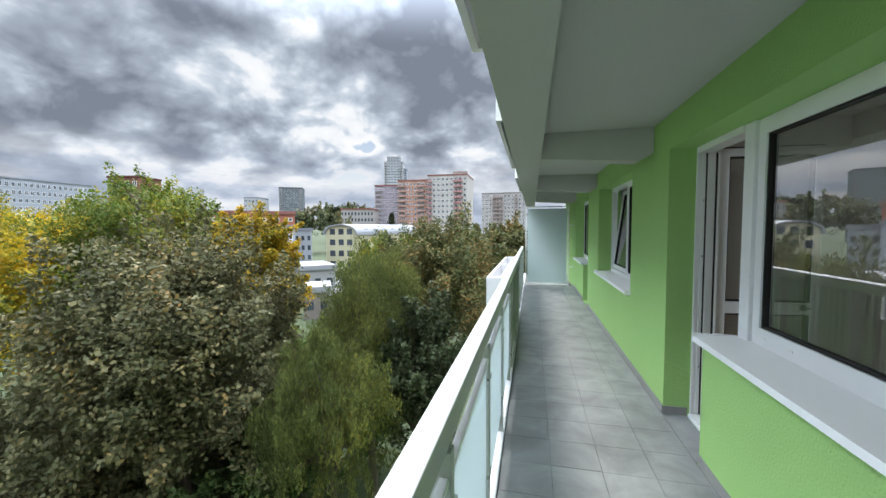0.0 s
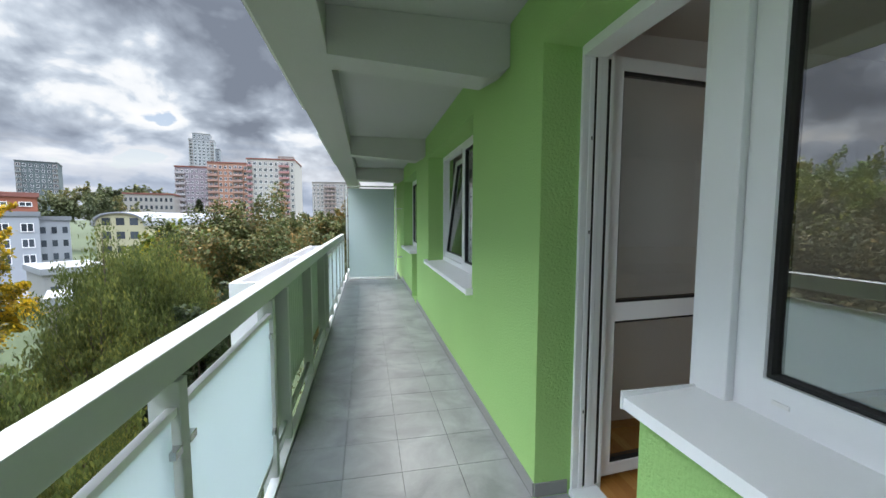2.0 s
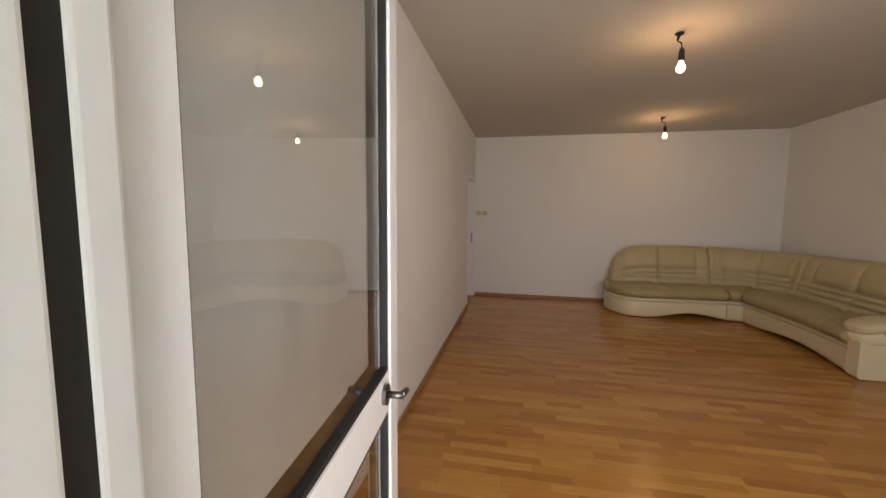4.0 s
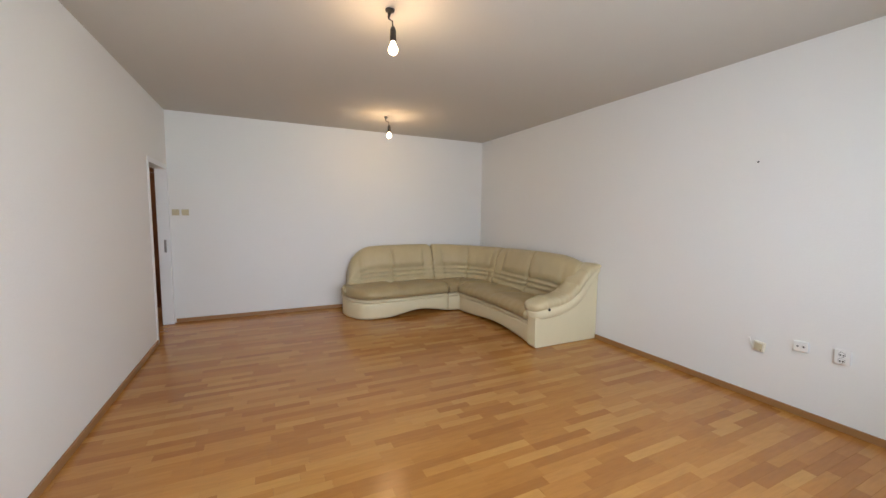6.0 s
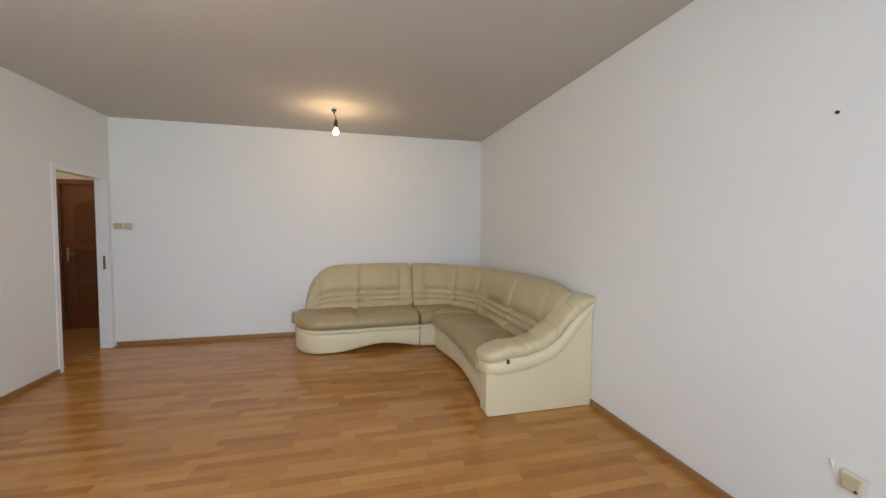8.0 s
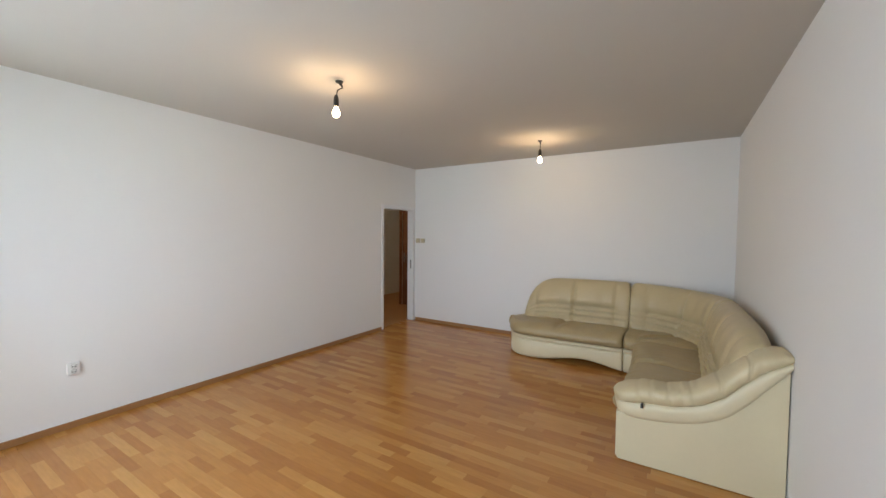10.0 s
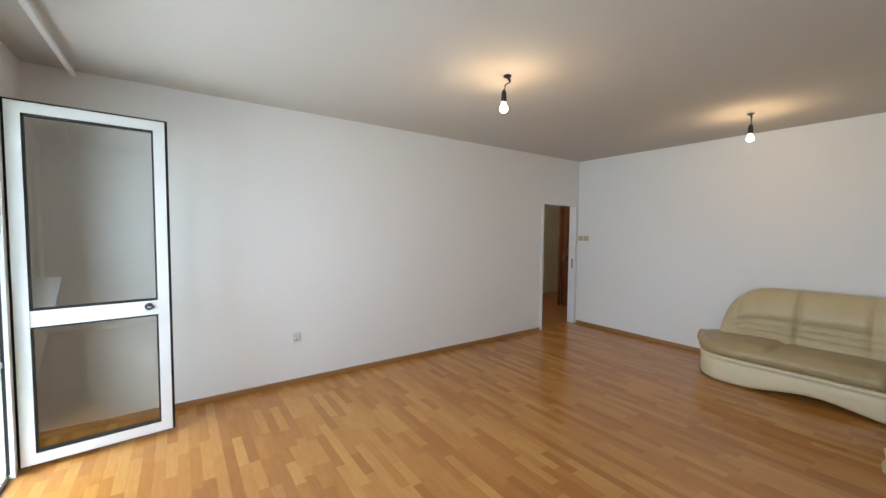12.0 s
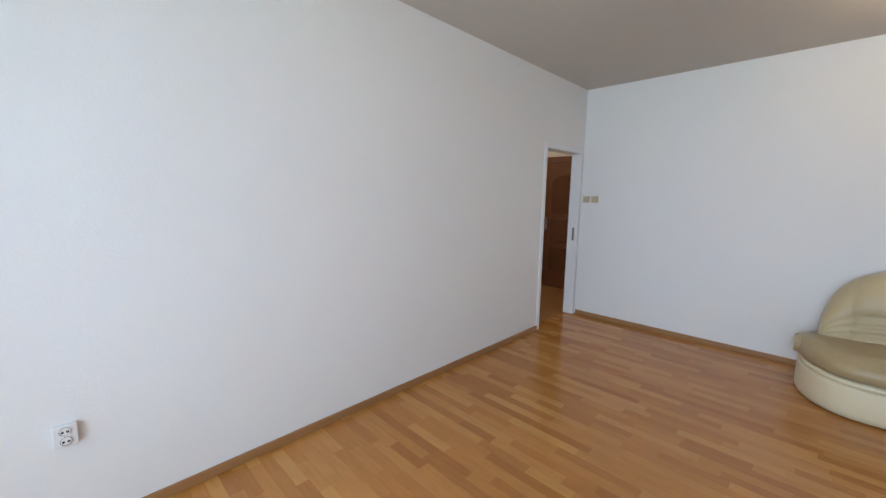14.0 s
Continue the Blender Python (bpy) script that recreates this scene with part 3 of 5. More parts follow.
def planter(y0, y1, z, label, x0=-1.67, x1=-1.482):
    """A long sheet-steel planter hung outside the railing."""
    p = thing("planter_box", (-1.55, (y0 + y1) / 2, z - 0.9), label, "planter", group="planters on the railing")
    t = 0.035
    part("box", boxes((x0, y0, z - 0.95, x0 + t, y1, z), (x1 - t, y0, z - 0.30, x1, y1, z), (x0 + t, y0, z - 0.95, x1 - t, y0 + t, z), (x0 + t, y1 - t, z - 0.95, x1 - t, y1, z), (x0 + t, y0 + t, z - 0.32, x1 - t, y1 - t, z - 0.28)), WHITE_STEEL, p)
    part("divider", boxes((x0 + t, (y0 + y1) / 2 - 0.02, z - 0.28, x1 - t, (y0 + y1) / 2 + 0.02, z - 0.002)), WHITE_STEEL, p)
    bm = bmesh.new()
    n = int((y1 - y0) / 0.021)
    prev = None
    for i in range(n + 1):
        y = y0 + 0.02 + (y1 - y0 - 0.04) * i / n
        x = x1 + 0.010 + 0.010 * (1, 1, -1, -1)[i % 4]
        row = [bm.verts.new((x, y, z - 0.93)), bm.verts.new((x, y, z - 0.09)), bm.verts.new((x - 0.003, y, z - 0.09)), bm.verts.new((x - 0.003, y, z - 0.93))]
        if prev:
            for k in range(4):
                bm.faces.new((prev[k], row[k], row[(k + 1) % 4], prev[(k + 1) % 4]))
        prev = row
    part("corrugated_back", bm, CORR, p, "grey-green corrugated sheet")
    return p


planter(4.20, 7.45, 1.115, "white steel planter with a corrugated back on the railing")
for ya, yb in ((0.2, 1.9), (3.2, 5.9), (7.0, 9.8)):
    planter(ya, yb, 3.55, "white steel planter of the storey above", -1.475, -1.381)

# ---- living room ----
XB, YN, YS, ZC = 6.82, 4.107, -0.551, 2.735
DX0, DX1, DZ = 5.94, 6.76, 2.0
structure("wall_north", boxes((XIN, YN, 0, DX0, YN + 0.11, ZC), (DX1, YN, 0, XB + 0.1, YN + 0.11, ZC), (DX0, YN, DZ, DX1, YN + 0.11, ZC)), PLASTER, "white painted room wall with a doorway", "wall")
structure("wall_south", boxes((XIN, YS - 0.12, 0, XB + 0.1, YS, ZC)), PLASTER, "white painted room wall", "wall")
structure("wall_east", boxes((XB, YS, 0, XB + 0.1, YN, ZC)), PLASTER, "white painted room wall behind the sofa", "wall")
structure("wall_west_lining", boxes((XIN, YS, 0, XIN + 0.012, W1A, ZC), (XIN, W1A, 0, XIN + 0.012, D1A - 0.02, 0.9), (XIN, W1A, ZT, XIN + 0.012, D1B, ZC), (XIN, D1B, 0, XIN + 0.012, YN, ZC)), PLASTER, "white plaster on the inside of the outer wall", "wall")
structure("reveal_lining", boxes((0.312, W1A, ZT - 0.006, XIN, D1B, ZT - 0.001), (0.325, D1A + 0.001, ZT - 0.02, XIN, D1B - 0.03, ZT - 0.007)), PLASTER, "white plaster of the window reveal", "trim")
structure("ceiling", boxes((XIN, YS, ZC, XB, YN, ZC + 0.12)), CEIL, "white ceiling with dim light put into its paint colour", "ceiling")
structure("inner_sill", boxes((0.31, W1A + 0.01, 0.902, 0.56, D1A - 0.03, 0.93), bevel=0.006), SILL, "white inner window sill", "window sill")
structure("baseboard", boxes((XIN + 0.012, YN - 0.016, 0, DX0 - 0.05, YN - 0.001, 0.052), (XB - 0.016, YS + 0.017, 0, XB - 0.001, YN - 0.02, 0.052), (XIN + 0.012, YS + 0.001, 0, XB - 0.02, YS + 0.016, 0.052), bevel=0.004), BASEB, "oak-coloured baseboard", "baseboard")
structure("room_subfloor", boxes((XIN - 0.001, YS, -0.06, XB, YN, -0.004)), BED, "brown floor bed under the laminate", "floor")

hallfr = thing("door_1", (6.35, YN, 0), "white enamelled steel door frame without a leaf", "door frame", kind="structure")
part("jamb", boxes((DX0 - 0.045, YN - 0.008, 0, DX0 + 0.012, YN + 0.118, DZ + 0.045), bevel=0.004), ENAMEL, hallfr)
part("jamb", boxes((DX1 - 0.012, YN - 0.008, 0, DX1 + 0.045, YN + 0.118, DZ + 0.045), bevel=0.004), ENAMEL, hallfr)
part("head", boxes((DX0 + 0.013, YN - 0.008, DZ - 0.012, DX1 - 0.013, YN + 0.118, DZ + 0.045), bevel=0.004), ENAMEL, hallfr)
part("strike_plate", boxes((DX1 - 0.016, YN + 0.03, 0.94, DX1 - 0.012, YN + 0.055, 1.10)), CHROME, hallfr)

# hallway behind the doorway
structure("hall_floor", boxes((5.0, YN, -0.06, 9.4, 6.5, -0.003)), BASEB, "brown laminate floor of the hallway", "floor")
structure("hall_walls", boxes((4.9, YN + 0.11, 0, 5.0, 6.5, ZC), (9.3, YN + 0.11, 0, 9.4, 6.5, ZC), (4.9, 6.4, 0, 9.4, 6.5, ZC), (XB + 0.1, YN, 0, 9.4, YN + 0.11, ZC), (7.86, YN + 0.11, 0, 7.95, 4.36, ZC), (7.86, 4.36, 2.05, 7.95, 5.24, ZC), (7.86, 5.24, 0, 7.95, 5.3, ZC)), PLASTER, "cream painted hallway walls", "wall")
structure("hall_ceiling", boxes((4.9, YN, ZC, 9.4, 6.5, ZC + 0.1)), CEIL, "hallway ceiling in the same darkened white", "ceiling")
hd1 = thing("hall_door", (7.86, 4.8, 0), "dark brown wooden panelled door in the hallway", "door")
part("leaf", boxes((7.87, 4.38, 0.005, 7.91, 5.22, 2.03), bevel=0.004), WOODDOOR, hd1)
part("casing", boxes((7.845, 4.31, 0, 7.859, 4.38, 2.10), (7.845, 5.22, 0, 7.859, 5.29, 2.10), (7.845, 4.38, 2.03, 7.859, 5.22, 2.10)), WOODDOOR, hd1)
arch = [(7.868, 4.52, 1.22), (7.868, 5.08, 1.22), (7.868, 5.08, 1.68)] + [(7.868, 4.80 + 0.28 * math.cos(a), 1.68 + 0.14 * math.sin(a)) for a in [math.pi * i / 10 for i in range(1, 10)]] + [(7.868, 4.52, 1.68)]
part("panel", prism(bmesh.new(), arch, (-0.010, 0, 0)), WOODPANE, hd1)
part("panel", boxes((7.858, 4.52, 0.75, 7.868, 5.08, 1.12), bevel=0.003), WOODPANE, hd1)
part("panel", boxes((7.858, 4.52, 0.30, 7.868, 5.08, 0.65), bevel=0.003), WOODPANE, hd1)
part("handle", cyl(boxes((7.85, 5.14, 0.95, 7.868, 5.17, 1.15), bevel=0.003), (7.83, 5.155, 1.06), (7.83, 5.05, 1.06), 0.009), CHROME, hd1)

hl = thing("hall_lamp", (6.9, 5.6, ZC), "round white ceiling lamp of the hallway", "lamp")
part("base", lathe(bmesh.new(), (6.9, 5.6, ZC), [(0.001, -0.001), (0.12, -0.001), (0.12, -0.03), (0.001, -0.03)]), WPLAST, hl)
part("shade", lathe(bmesh.new(), (6.9, 5.6, ZC), [(0.11, -0.031), (0.13, -0.06), (0.10, -0.10), (0.001, -0.12)]), BULB, hl, "glowing white glass shade", True).visible_shadow = False
lamp = new("hall_light", bpy.data.lights.new("hall_light", "POINT"))
lamp.data.energy, lamp.data.color, lamp.data.shadow_soft_size = 0.022, (1.0, 0.70, 0.40), 0.08
lamp.location = (6.9, 5.6, ZC - 0.08)

# plain rooms behind the other windows
structure("next_room_walls", boxes((XIN, 4.32, 0, 4.8, 4.42, ZC), (4.7, 4.42, 0, 4.8, 12.0, ZC), (XIN, 12.0, 0, 4.8, 12.1, ZC)), PLASTER, "plain walls of the neighbouring room", "wall")
structure("next_room_floor", boxes((XIN, 4.3, -0.1, 4.8, 12.1, 0)), BASEB, "brown floor of the neighbouring room", "floor")
structure("next_room_ceiling", boxes((XIN, 4.3, ZC, 4.8, 12.1, ZC + 0.1)), CEIL, "darkened white ceiling of the neighbouring room", "ceiling")


# pendant bulbs
def pendant(x, y, xb, yb, label):
    p = thing("pendant_lamp", (x, y, ZC), label, "lamp", group="bare ceiling bulbs")
    part("ceiling_hook", cyl(lathe(bmesh.new(), (x, y, ZC), [(0.004, -0.001), (0.03, -0.002), (0.028, -0.012), (0.004, -0.02)]), (x, y, ZC - 0.005), (x + 0.03, y, ZC - 0.035), 0.012, 0.008), DARK, p)
    zb = 2.494
    cu = bpy.data.curves.new("cord", "CURVE")
    cu.dimensions, cu.bevel_depth, cu.bevel_resolution = "3D", 0.0045, 2
    sp = cu.splines.new("POLY")
    pts = [(x + 0.025, y, ZC - 0.03), (x + 0.03, y, ZC - 0.045), (x + 0.012, y, ZC - 0.052), (xb + 0.012, yb, ZC - 0.08), (xb, yb, zb + 0.10)]
    sp.points.add(len(pts) - 1)
    for q, c in zip(sp.points, pts):
        q.co = (*c, 1)
    tmp = bpy.data.objects.new("cord", cu)
    scene.collection.objects.link(tmp)
    me = bpy.data.meshes.new_from_object(tmp.evaluated_get(bpy.context.evaluated_depsgraph_get()))
    bpy.data.objects.remove(tmp)
    me.materials.clear()
    me.materials.append(DARK)
    part("cord", me, DARK, p)
    part("socket", lathe(bmesh.new(), (xb, yb, zb), [(0.004, 0.125), (0.012, 0.122), (0.019, 0.10), (0.021, 0.045), (0.019, 0.035), (0.004, 0.034)]), DARK, p, "dark bulb socket", True)
    b = part("bulb", lathe(bmesh.new(), (xb, yb, zb), [(0.013, 0.034), (0.017, 0.02), (0.027, 0.0), (0.030, -0.014), (0.026, -0.03), (0.014, -0.041), (0.001, -0.044)]), BULB, p, "glowing light bulb", True)
    b.visible_shadow = False
    lamp = new("bulb_light", bpy.data.lights.new("bulb_light", "POINT"))
    lamp.data.energy, lamp.data.color, lamp.data.shadow_soft_size = 0.29, (1.0, 0.66, 0.34), 0.03
    lamp.location = (xb, yb, zb - 0.01)
    return p


pendant(3.304, 2.261, 3.265, 2.254, "bare glowing bulb on a short cord from the ceiling")
pendant(5.857, 1.51, 5.80, 1.49, "bare glowing bulb on a short cord from the ceiling")


# sockets and switches
def plate(name, c, along, face, w, hgt, material, label, category, holes="", tilt=0.0):
    """A wall plate at c; along and face are unit vectors in plan."""
    p = new(name)
    p.empty_display_size = 0.05
    tagged(p, label=label, category=category)
    m = Matrix(((along[0], face[0], 0, c[0]), (along[1], face[1], 0, c[1]), (0, 0, 1, c[2]), (0, 0, 0, 1)))
    p.matrix_basis = m @ pose(0, 0, 0, 0, tilt, 0)

    def pp(nm, bm, mt, lab="", par=None):
        o = new(nm, to_mesh(nm, bm, mt))
        o.parent = par or p
        return tagged(o, label=lab)

    pp("body", boxes((-w / 2, 0.0, -hgt / 2, w / 2, 0.022, hgt / 2), bevel=0.004), material)
    if holes == "switch":
        pp("rocker", boxes((-w * 0.36, 0.022, -hgt * 0.36, w * 0.36, 0.030, hgt * 0.36), bevel=0.003), material)
    elif holes == "socket":
        pp("face", cyl(bmesh.new(), (0, 0.022, 0), (0, 0.026, 0), min(w, hgt) * 0.40, n=24), material)
        for dx in (-0.0095, 0.0095):
            pp("hole", cyl(bmesh.new(), (dx, 0.0262, -0.004), (dx, 0.0268, -0.004), 0.0035), DARK)
        pp("earth_pin", cyl(bmesh.new(), (0, 0.026, 0.013), (0, 0.036, 0.013), 0.003), CHROME)
    elif holes == "double":
        for dz in (-0.021, 0.021):
            f = pp("face", cyl(bmesh.new(), (0, 0.022, dz), (0, 0.026, dz), 0.019, n=20), material)
            for dx in (-0.008, 0.008):
                pp("hole", cyl(bmesh.new(), (dx, 0.0262, dz - 0.003), (dx, 0.0268, dz - 0.003), 0.005), DARK)
            pp("recess", lathe(bmesh.new(), (0, 0, 0), [(0.0165, 0.0), (0.0185, 0.0006), (0.0185, 0.0)], 20), SKIRT, "", f).matrix_basis = pose(0, 0.0262, dz, -90, 0, 0)
    elif holes == "antenna":
        for dx in (-0.017, 0.017):
            pp("hole", cyl(bmesh.new(), (dx, 0.0222, 0), (dx, 0.0228, 0), 0.0065), DARK)
    return p


for yy in (4.035, 3.93):
    plate("light_switch", (XB - 0.001, yy, 1.45), (0, 1), (-1, 0), 0.078, 0.078, IVORY, "yellowed ivory light switch on the white wall", "light switch", "switch")
plate("wall_socket", (2.204, YN - 0.001, 0.478), (-1, 0), (0, -1), 0.075, 0.09, WPLAST, "white double wall socket above the baseboard", "socket", "double")
plate("wall_socket", (1.992, YS + 0.001, 0.516), (1, 0), (0, 1), 0.082, 0.098, WPLAST, "white double wall socket beside the antenna socket", "socket", "double")
plate("antenna_socket", (2.214, YS + 0.001, 0.522), (1, 0), (0, 1), 0.085, 0.075, WPLAST, "white antenna socket with two holes", "socket", "antenna", 4)
ps = plate("phone_socket", (2.468, YS + 0.001, 0.44), (1, 0), (0, 1), 0.074, 0.075, OFFWHITE, "yellowed loose telephone socket with a bare wire", "socket", "", -6)
for nm, bm, mt in (("cover", boxes((-0.026, 0.022, -0.028, 0.026, 0.031, 0.028), bevel=0.004), IVORY), ("hole", cyl(bmesh.new(), (-0.02, 0.0312, -0.022), (-0.02, 0.0318, -0.022), 0.006), DARK)):
    new(nm, to_mesh(nm, bm, mt)).parent = ps
bm = bmesh.new()
wire = [(0.036, 0.012, -0.03), (0.05, 0.016, -0.005), (0.066, 0.014, 0.02), (0.075, 0.010, 0.036)]
for a, b in zip(wire, wire[1:]):
    cyl(bm, a, b, 0.0022, n=6)
cyl(bm, (0.072, 0.006, 0.03), (0.078, 0.012, 0.045), 0.006, n=8)
new("wire", to_mesh("wire", bm, WPLAST)).parent = ps
nl = tagged(part("wall_plug", cyl(bmesh.new(), (2.588, YS + 0.0005, 1.904), (2.588, YS + 0.006, 1.904), 0.007), DARK), label="small dark plug hole in the white wall", category="wall plug")
rodt = thing("curtain_rail", (0.62, 2.0, ZC), "white curtain rail along the ceiling above the window", "curtain rail")
part("rail", boxes((0.645, YS + 0.1, ZC - 0.07, 0.675, 4.02, ZC - 0.045), bevel=0.004), WPLAST, rodt)
for yy in (0.2, 1.6, 2.9, 3.95):
    part("bracket", boxes((0.65, yy, ZC - 0.046, 0.67, yy + 0.03, ZC)), WPLAST, rodt)

# ---- corner sofa ----
# The back follows the south wall, a quarter circle and the east wall; s is the way along it, d the way out from it.
SX0, SCX, SCY, SR = 4.09, 5.865, 0.395, 0.938
L1 = SCX - SX0
L2 = SR * math.pi / 2
S_TIP = L1 + L2 + (2.0 - SCY)


def sofa_point(s, d, z):
    if s < L1:
        return Vector((SX0 + s, SCY - SR + d, z))
    if s < L1 + L2:
        a = (s - L1) / SR
        return Vector((SCX + (SR - d) * math.sin(a), SCY - (SR - d) * math.cos(a), z))
    return Vector((SCX + SR - d, SCY + (s - L1 - L2), z))


def sofa_sweep(name, s0, s1, prof, parent, material, label="", n=24, round_end=0.05, squash=0.35):
    """Draws a closed (d, z) section along the sofa; prof(s, u) gives it, and both ends are rounded off."""
    bm = bmesh.new()
    prev = None
    first = None
    for i in range(n + 1):
        u = 0.5 - 0.5 * math.cos(math.pi * i / n) if n > 10 else i / n
        s = s0 + (s1 - s0) * u
        sec = prof(s, u)
        e = min(s - s0, s1 - s)
        if e < round_end:
            k = math.sqrt(max(0.0, 1 - (1 - e / round_end) ** 2))
            cd = sum(p[0] for p in sec) / len(sec)
            cz = sum(p[1] for p in sec) / len(sec)
            q = 1 - squash * (1 - k) * 0.5
            sec = [(cd + (d - cd) * q, cz + (z - cz) * q) for d, z in sec]
        row = [bm.verts.new(sofa_point(s, d, z)) for d, z in sec]
        if prev:
            for k in range(len(row)):
                j = (k + 1) % len(row)
                bm.faces.new((prev[k], prev[j], row[j], row[k]))
        else:
            first = row
        prev = row
    bm.faces.new(first)
    bm.faces.new(prev[::-1])
    bmesh.ops.recalc_face_normals(bm, faces=bm.faces[:])
    return part(name, bm, material, parent, label, True)


sofa = thing("corner_sofa", (5.6, 0.3, 0), "cream and beige leather corner sofa with a rounded end", "sofa")


def front_depth(s):
    """How far the seat comes out: bowed in along both wings, rounded at the free end."""
    if s < L1:
        u = s / L1
        return 0.935 - 0.05 * math.sin(math.pi * u)
    if s < L1 + L2:
        return 0.90
    v = (s - L1 - L2) / (S_TIP - L1 - L2)
    d = 0.90 + 0.02 * math.sin(math.pi * min(1, v * 1.2)) + 0.10 * max(0.0, v - 0.35)
    if v > 0.78:
        k = (v - 0.78) / 0.22
        d = 0.42 + (d - 0.42) * math.sqrt(max(0.0, 1 - min(1.0, k) ** 2 * 0.99))
    return d


def back_start(s):
    """Where the seat begins: at the rounded end it draws in from the back too."""
    v = (s - L1 - L2) / (S_TIP - L1 - L2)
    k = min(1.0, max(0.0, (v - 0.82) / 0.18))
    return 0.40 * (1 - math.sqrt(max(0.0, 1 - k * k)))


def skirt_low(s):
    if s < L1:
        return 0.006 + 0.05 * math.sin(math.pi * s / L1) ** 2
    if s < L1 + L2:
        return 0.006
    v = (s - L1 - L2) / (S_TIP - L1 - L2)
    return 0.006 + (0.075 * math.sin(math.pi * v / 0.72) ** 2 if v < 0.72 else 0)


def base_prof(s, u):
    f, z0, b = front_depth(s) - 0.035, skirt_low(s), 0.06 + back_start(s) * 0.8
    f = max(f, b + 0.06)
    return [(b, 0.006), (f - 0.03, z0), (f - 0.008, z0 + 0.01), (f, z0 + 0.04), (f + 0.004, 0.21), (f - 0.004, 0.235), (b, 0.235)]


def welt_prof(s, u):
    f, b = front_depth(s) - 0.03, 0.06 + back_start(s) * 0.8
    f = max(f, b + 0.06)
    return [(b, 0.238), (f - 0.01, 0.238), (f + 0.012, 0.245), (f + 0.016, 0.262), (f + 0.008, 0.278), (f - 0.015, 0.282), (b, 0.282)]


def seat_prof(s, u):
    f, b = front_depth(s), 0.12 + back_start(s) * 0.75
    f = max(f, b + 0.12)
    bul = 0.018 * math.sin(math.pi * u) + 0.006 * math.sin(2 * math.pi * u * 2.0)
    crease = 0.028 * math.exp(-((u - 0.5) / 0.022) ** 2)
    wr = 0.004 * math.sin(u * 61.0) * math.sin(u * 23.0)
    t = 0.43 + bul - crease
    w = f - b
    return [(b, 0.285), (f - 0.05, 0.285), (f - 0.005, 0.292), (f + 0.028 + wr, 0.325), (f + 0.034 + wr, 0.36), (f + 0.015 + wr, 0.40), (f - 0.04, t - 0.004 + wr), (f - 0.15 * w, t + 0.008), (f - 0.32 * w, t + 0.006 - wr), (f - 0.54 * w, t - 0.012), (b + 0.02, t - 0.02), (b, t - 0.05)]


def top_height(s):
    z = 0.955 + 0.015 * math.sin(s * 2.1)
    if s < 0.5:
        z -= 0.10 * (1 - s / 0.5) ** 1.5
    e = S_TIP - 0.10 - s
    if e < 0.48:
        k = 1 - max(0.0, e) / 0.48
        z -= 0.50 * (1 - math.sqrt(max(0.0, 1 - k ** 2.6)))
    return z


def back_prof(s, u):
    h = top_height(s)
    puff = 0.016 * math.sin(math.pi * u)
    wr = 0.003 * math.sin(u * 47.0)
    seam = 0.032 * math.exp(-((u - 0.5) / 0.014) ** 2) + 0.012 * math.exp(-((u - 0.12) / 0.02) ** 2) + 0.012 * math.exp(-((u - 0.88) / 0.02) ** 2)
    z0 = 0.33
    out = [(0.05, z0), (0.38 + puff, z0)]
    hh = h - z0

    def dd(v):     # how far the face stands out at the height v of 0 to 1
        return 0.37 - 0.17 * v + puff - seam

    for v, k in ((0.17, 0.02), (0.225, 0.022), (0.25, -0.034), (0.275, 0.02), (0.33, 0.024), (0.355, -0.034), (0.38, 0.02), (0.43, 0.022), (0.455, -0.034), (0.485, 0.018), (0.62, 0.026), (0.80, 0.024), (0.92, 0.004)):
        m = 1.0 if 0.12 < u < 0.88 else 0.25
        kk = k if k > 0 else k * m + 0.018 * (1 - m)
        out.append((dd(v) + kk + wr, z0 + hh * v))
    out += [(dd(1) - 0.03, z0 + hh * 0.985), (dd(1) - 0.09, h), (0.09, h - 0.004), (0.05, h - 0.04)]
    return out


for sa, sb in ((0.14, L1 - 0.004), (L1 + 0.004, L1 + L2 + 0.13), (L1 + L2 + 0.138, S_TIP)):
    sofa_sweep("base", sa, sb, base_prof, sofa, LEATHER, "pale cream leather skirt", n=30, round_end=0.012, squash=0.1)
    sofa_sweep("welt", sa, sb, welt_prof, sofa, LEATHER, n=30, round_end=0.012, squash=0.1)
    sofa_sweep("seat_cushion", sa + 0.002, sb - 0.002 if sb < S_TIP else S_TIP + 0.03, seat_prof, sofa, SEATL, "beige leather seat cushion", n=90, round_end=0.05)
mid1, mid2 = L1 - 0.004, L1 + L2 + 0.13
for sa, sb in ((0.12, mid1), (mid1 + 0.006, mid2 - 0.003), (mid2 + 0.003, S_TIP - 0.10)):
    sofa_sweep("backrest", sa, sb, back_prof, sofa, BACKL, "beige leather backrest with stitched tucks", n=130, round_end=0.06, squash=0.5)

# armrest at the square end: a flat side under a padded roll
yb0, yf = SCY - SR, SCY - 0.03
low_edge = [(yb0, 0.80), (yb0 + 0.11, 0.65), (yb0 + 0.20, 0.53), (yb0 + 0.30, 0.43), (yb0 + 0.42, 0.37), (yb0 + 0.54, 0.335), (yb0 + 0.72, 0.31), (yf, 0.31)]
side = [(SX0 + 0.02, yb0, 0.006), (SX0 + 0.02, yf - 0.02, 0.006), (SX0 + 0.02, yf, 0.03)] + [(SX0 + 0.02, y, z + 0.03) for y, z in low_edge[::-1]] + [(SX0 + 0.02, yb0, 0.84)]
part("arm_side", prism(bmesh.new(), side, (0.13, 0, 0)), LEATHER, sofa, "flat cream leather side panel")
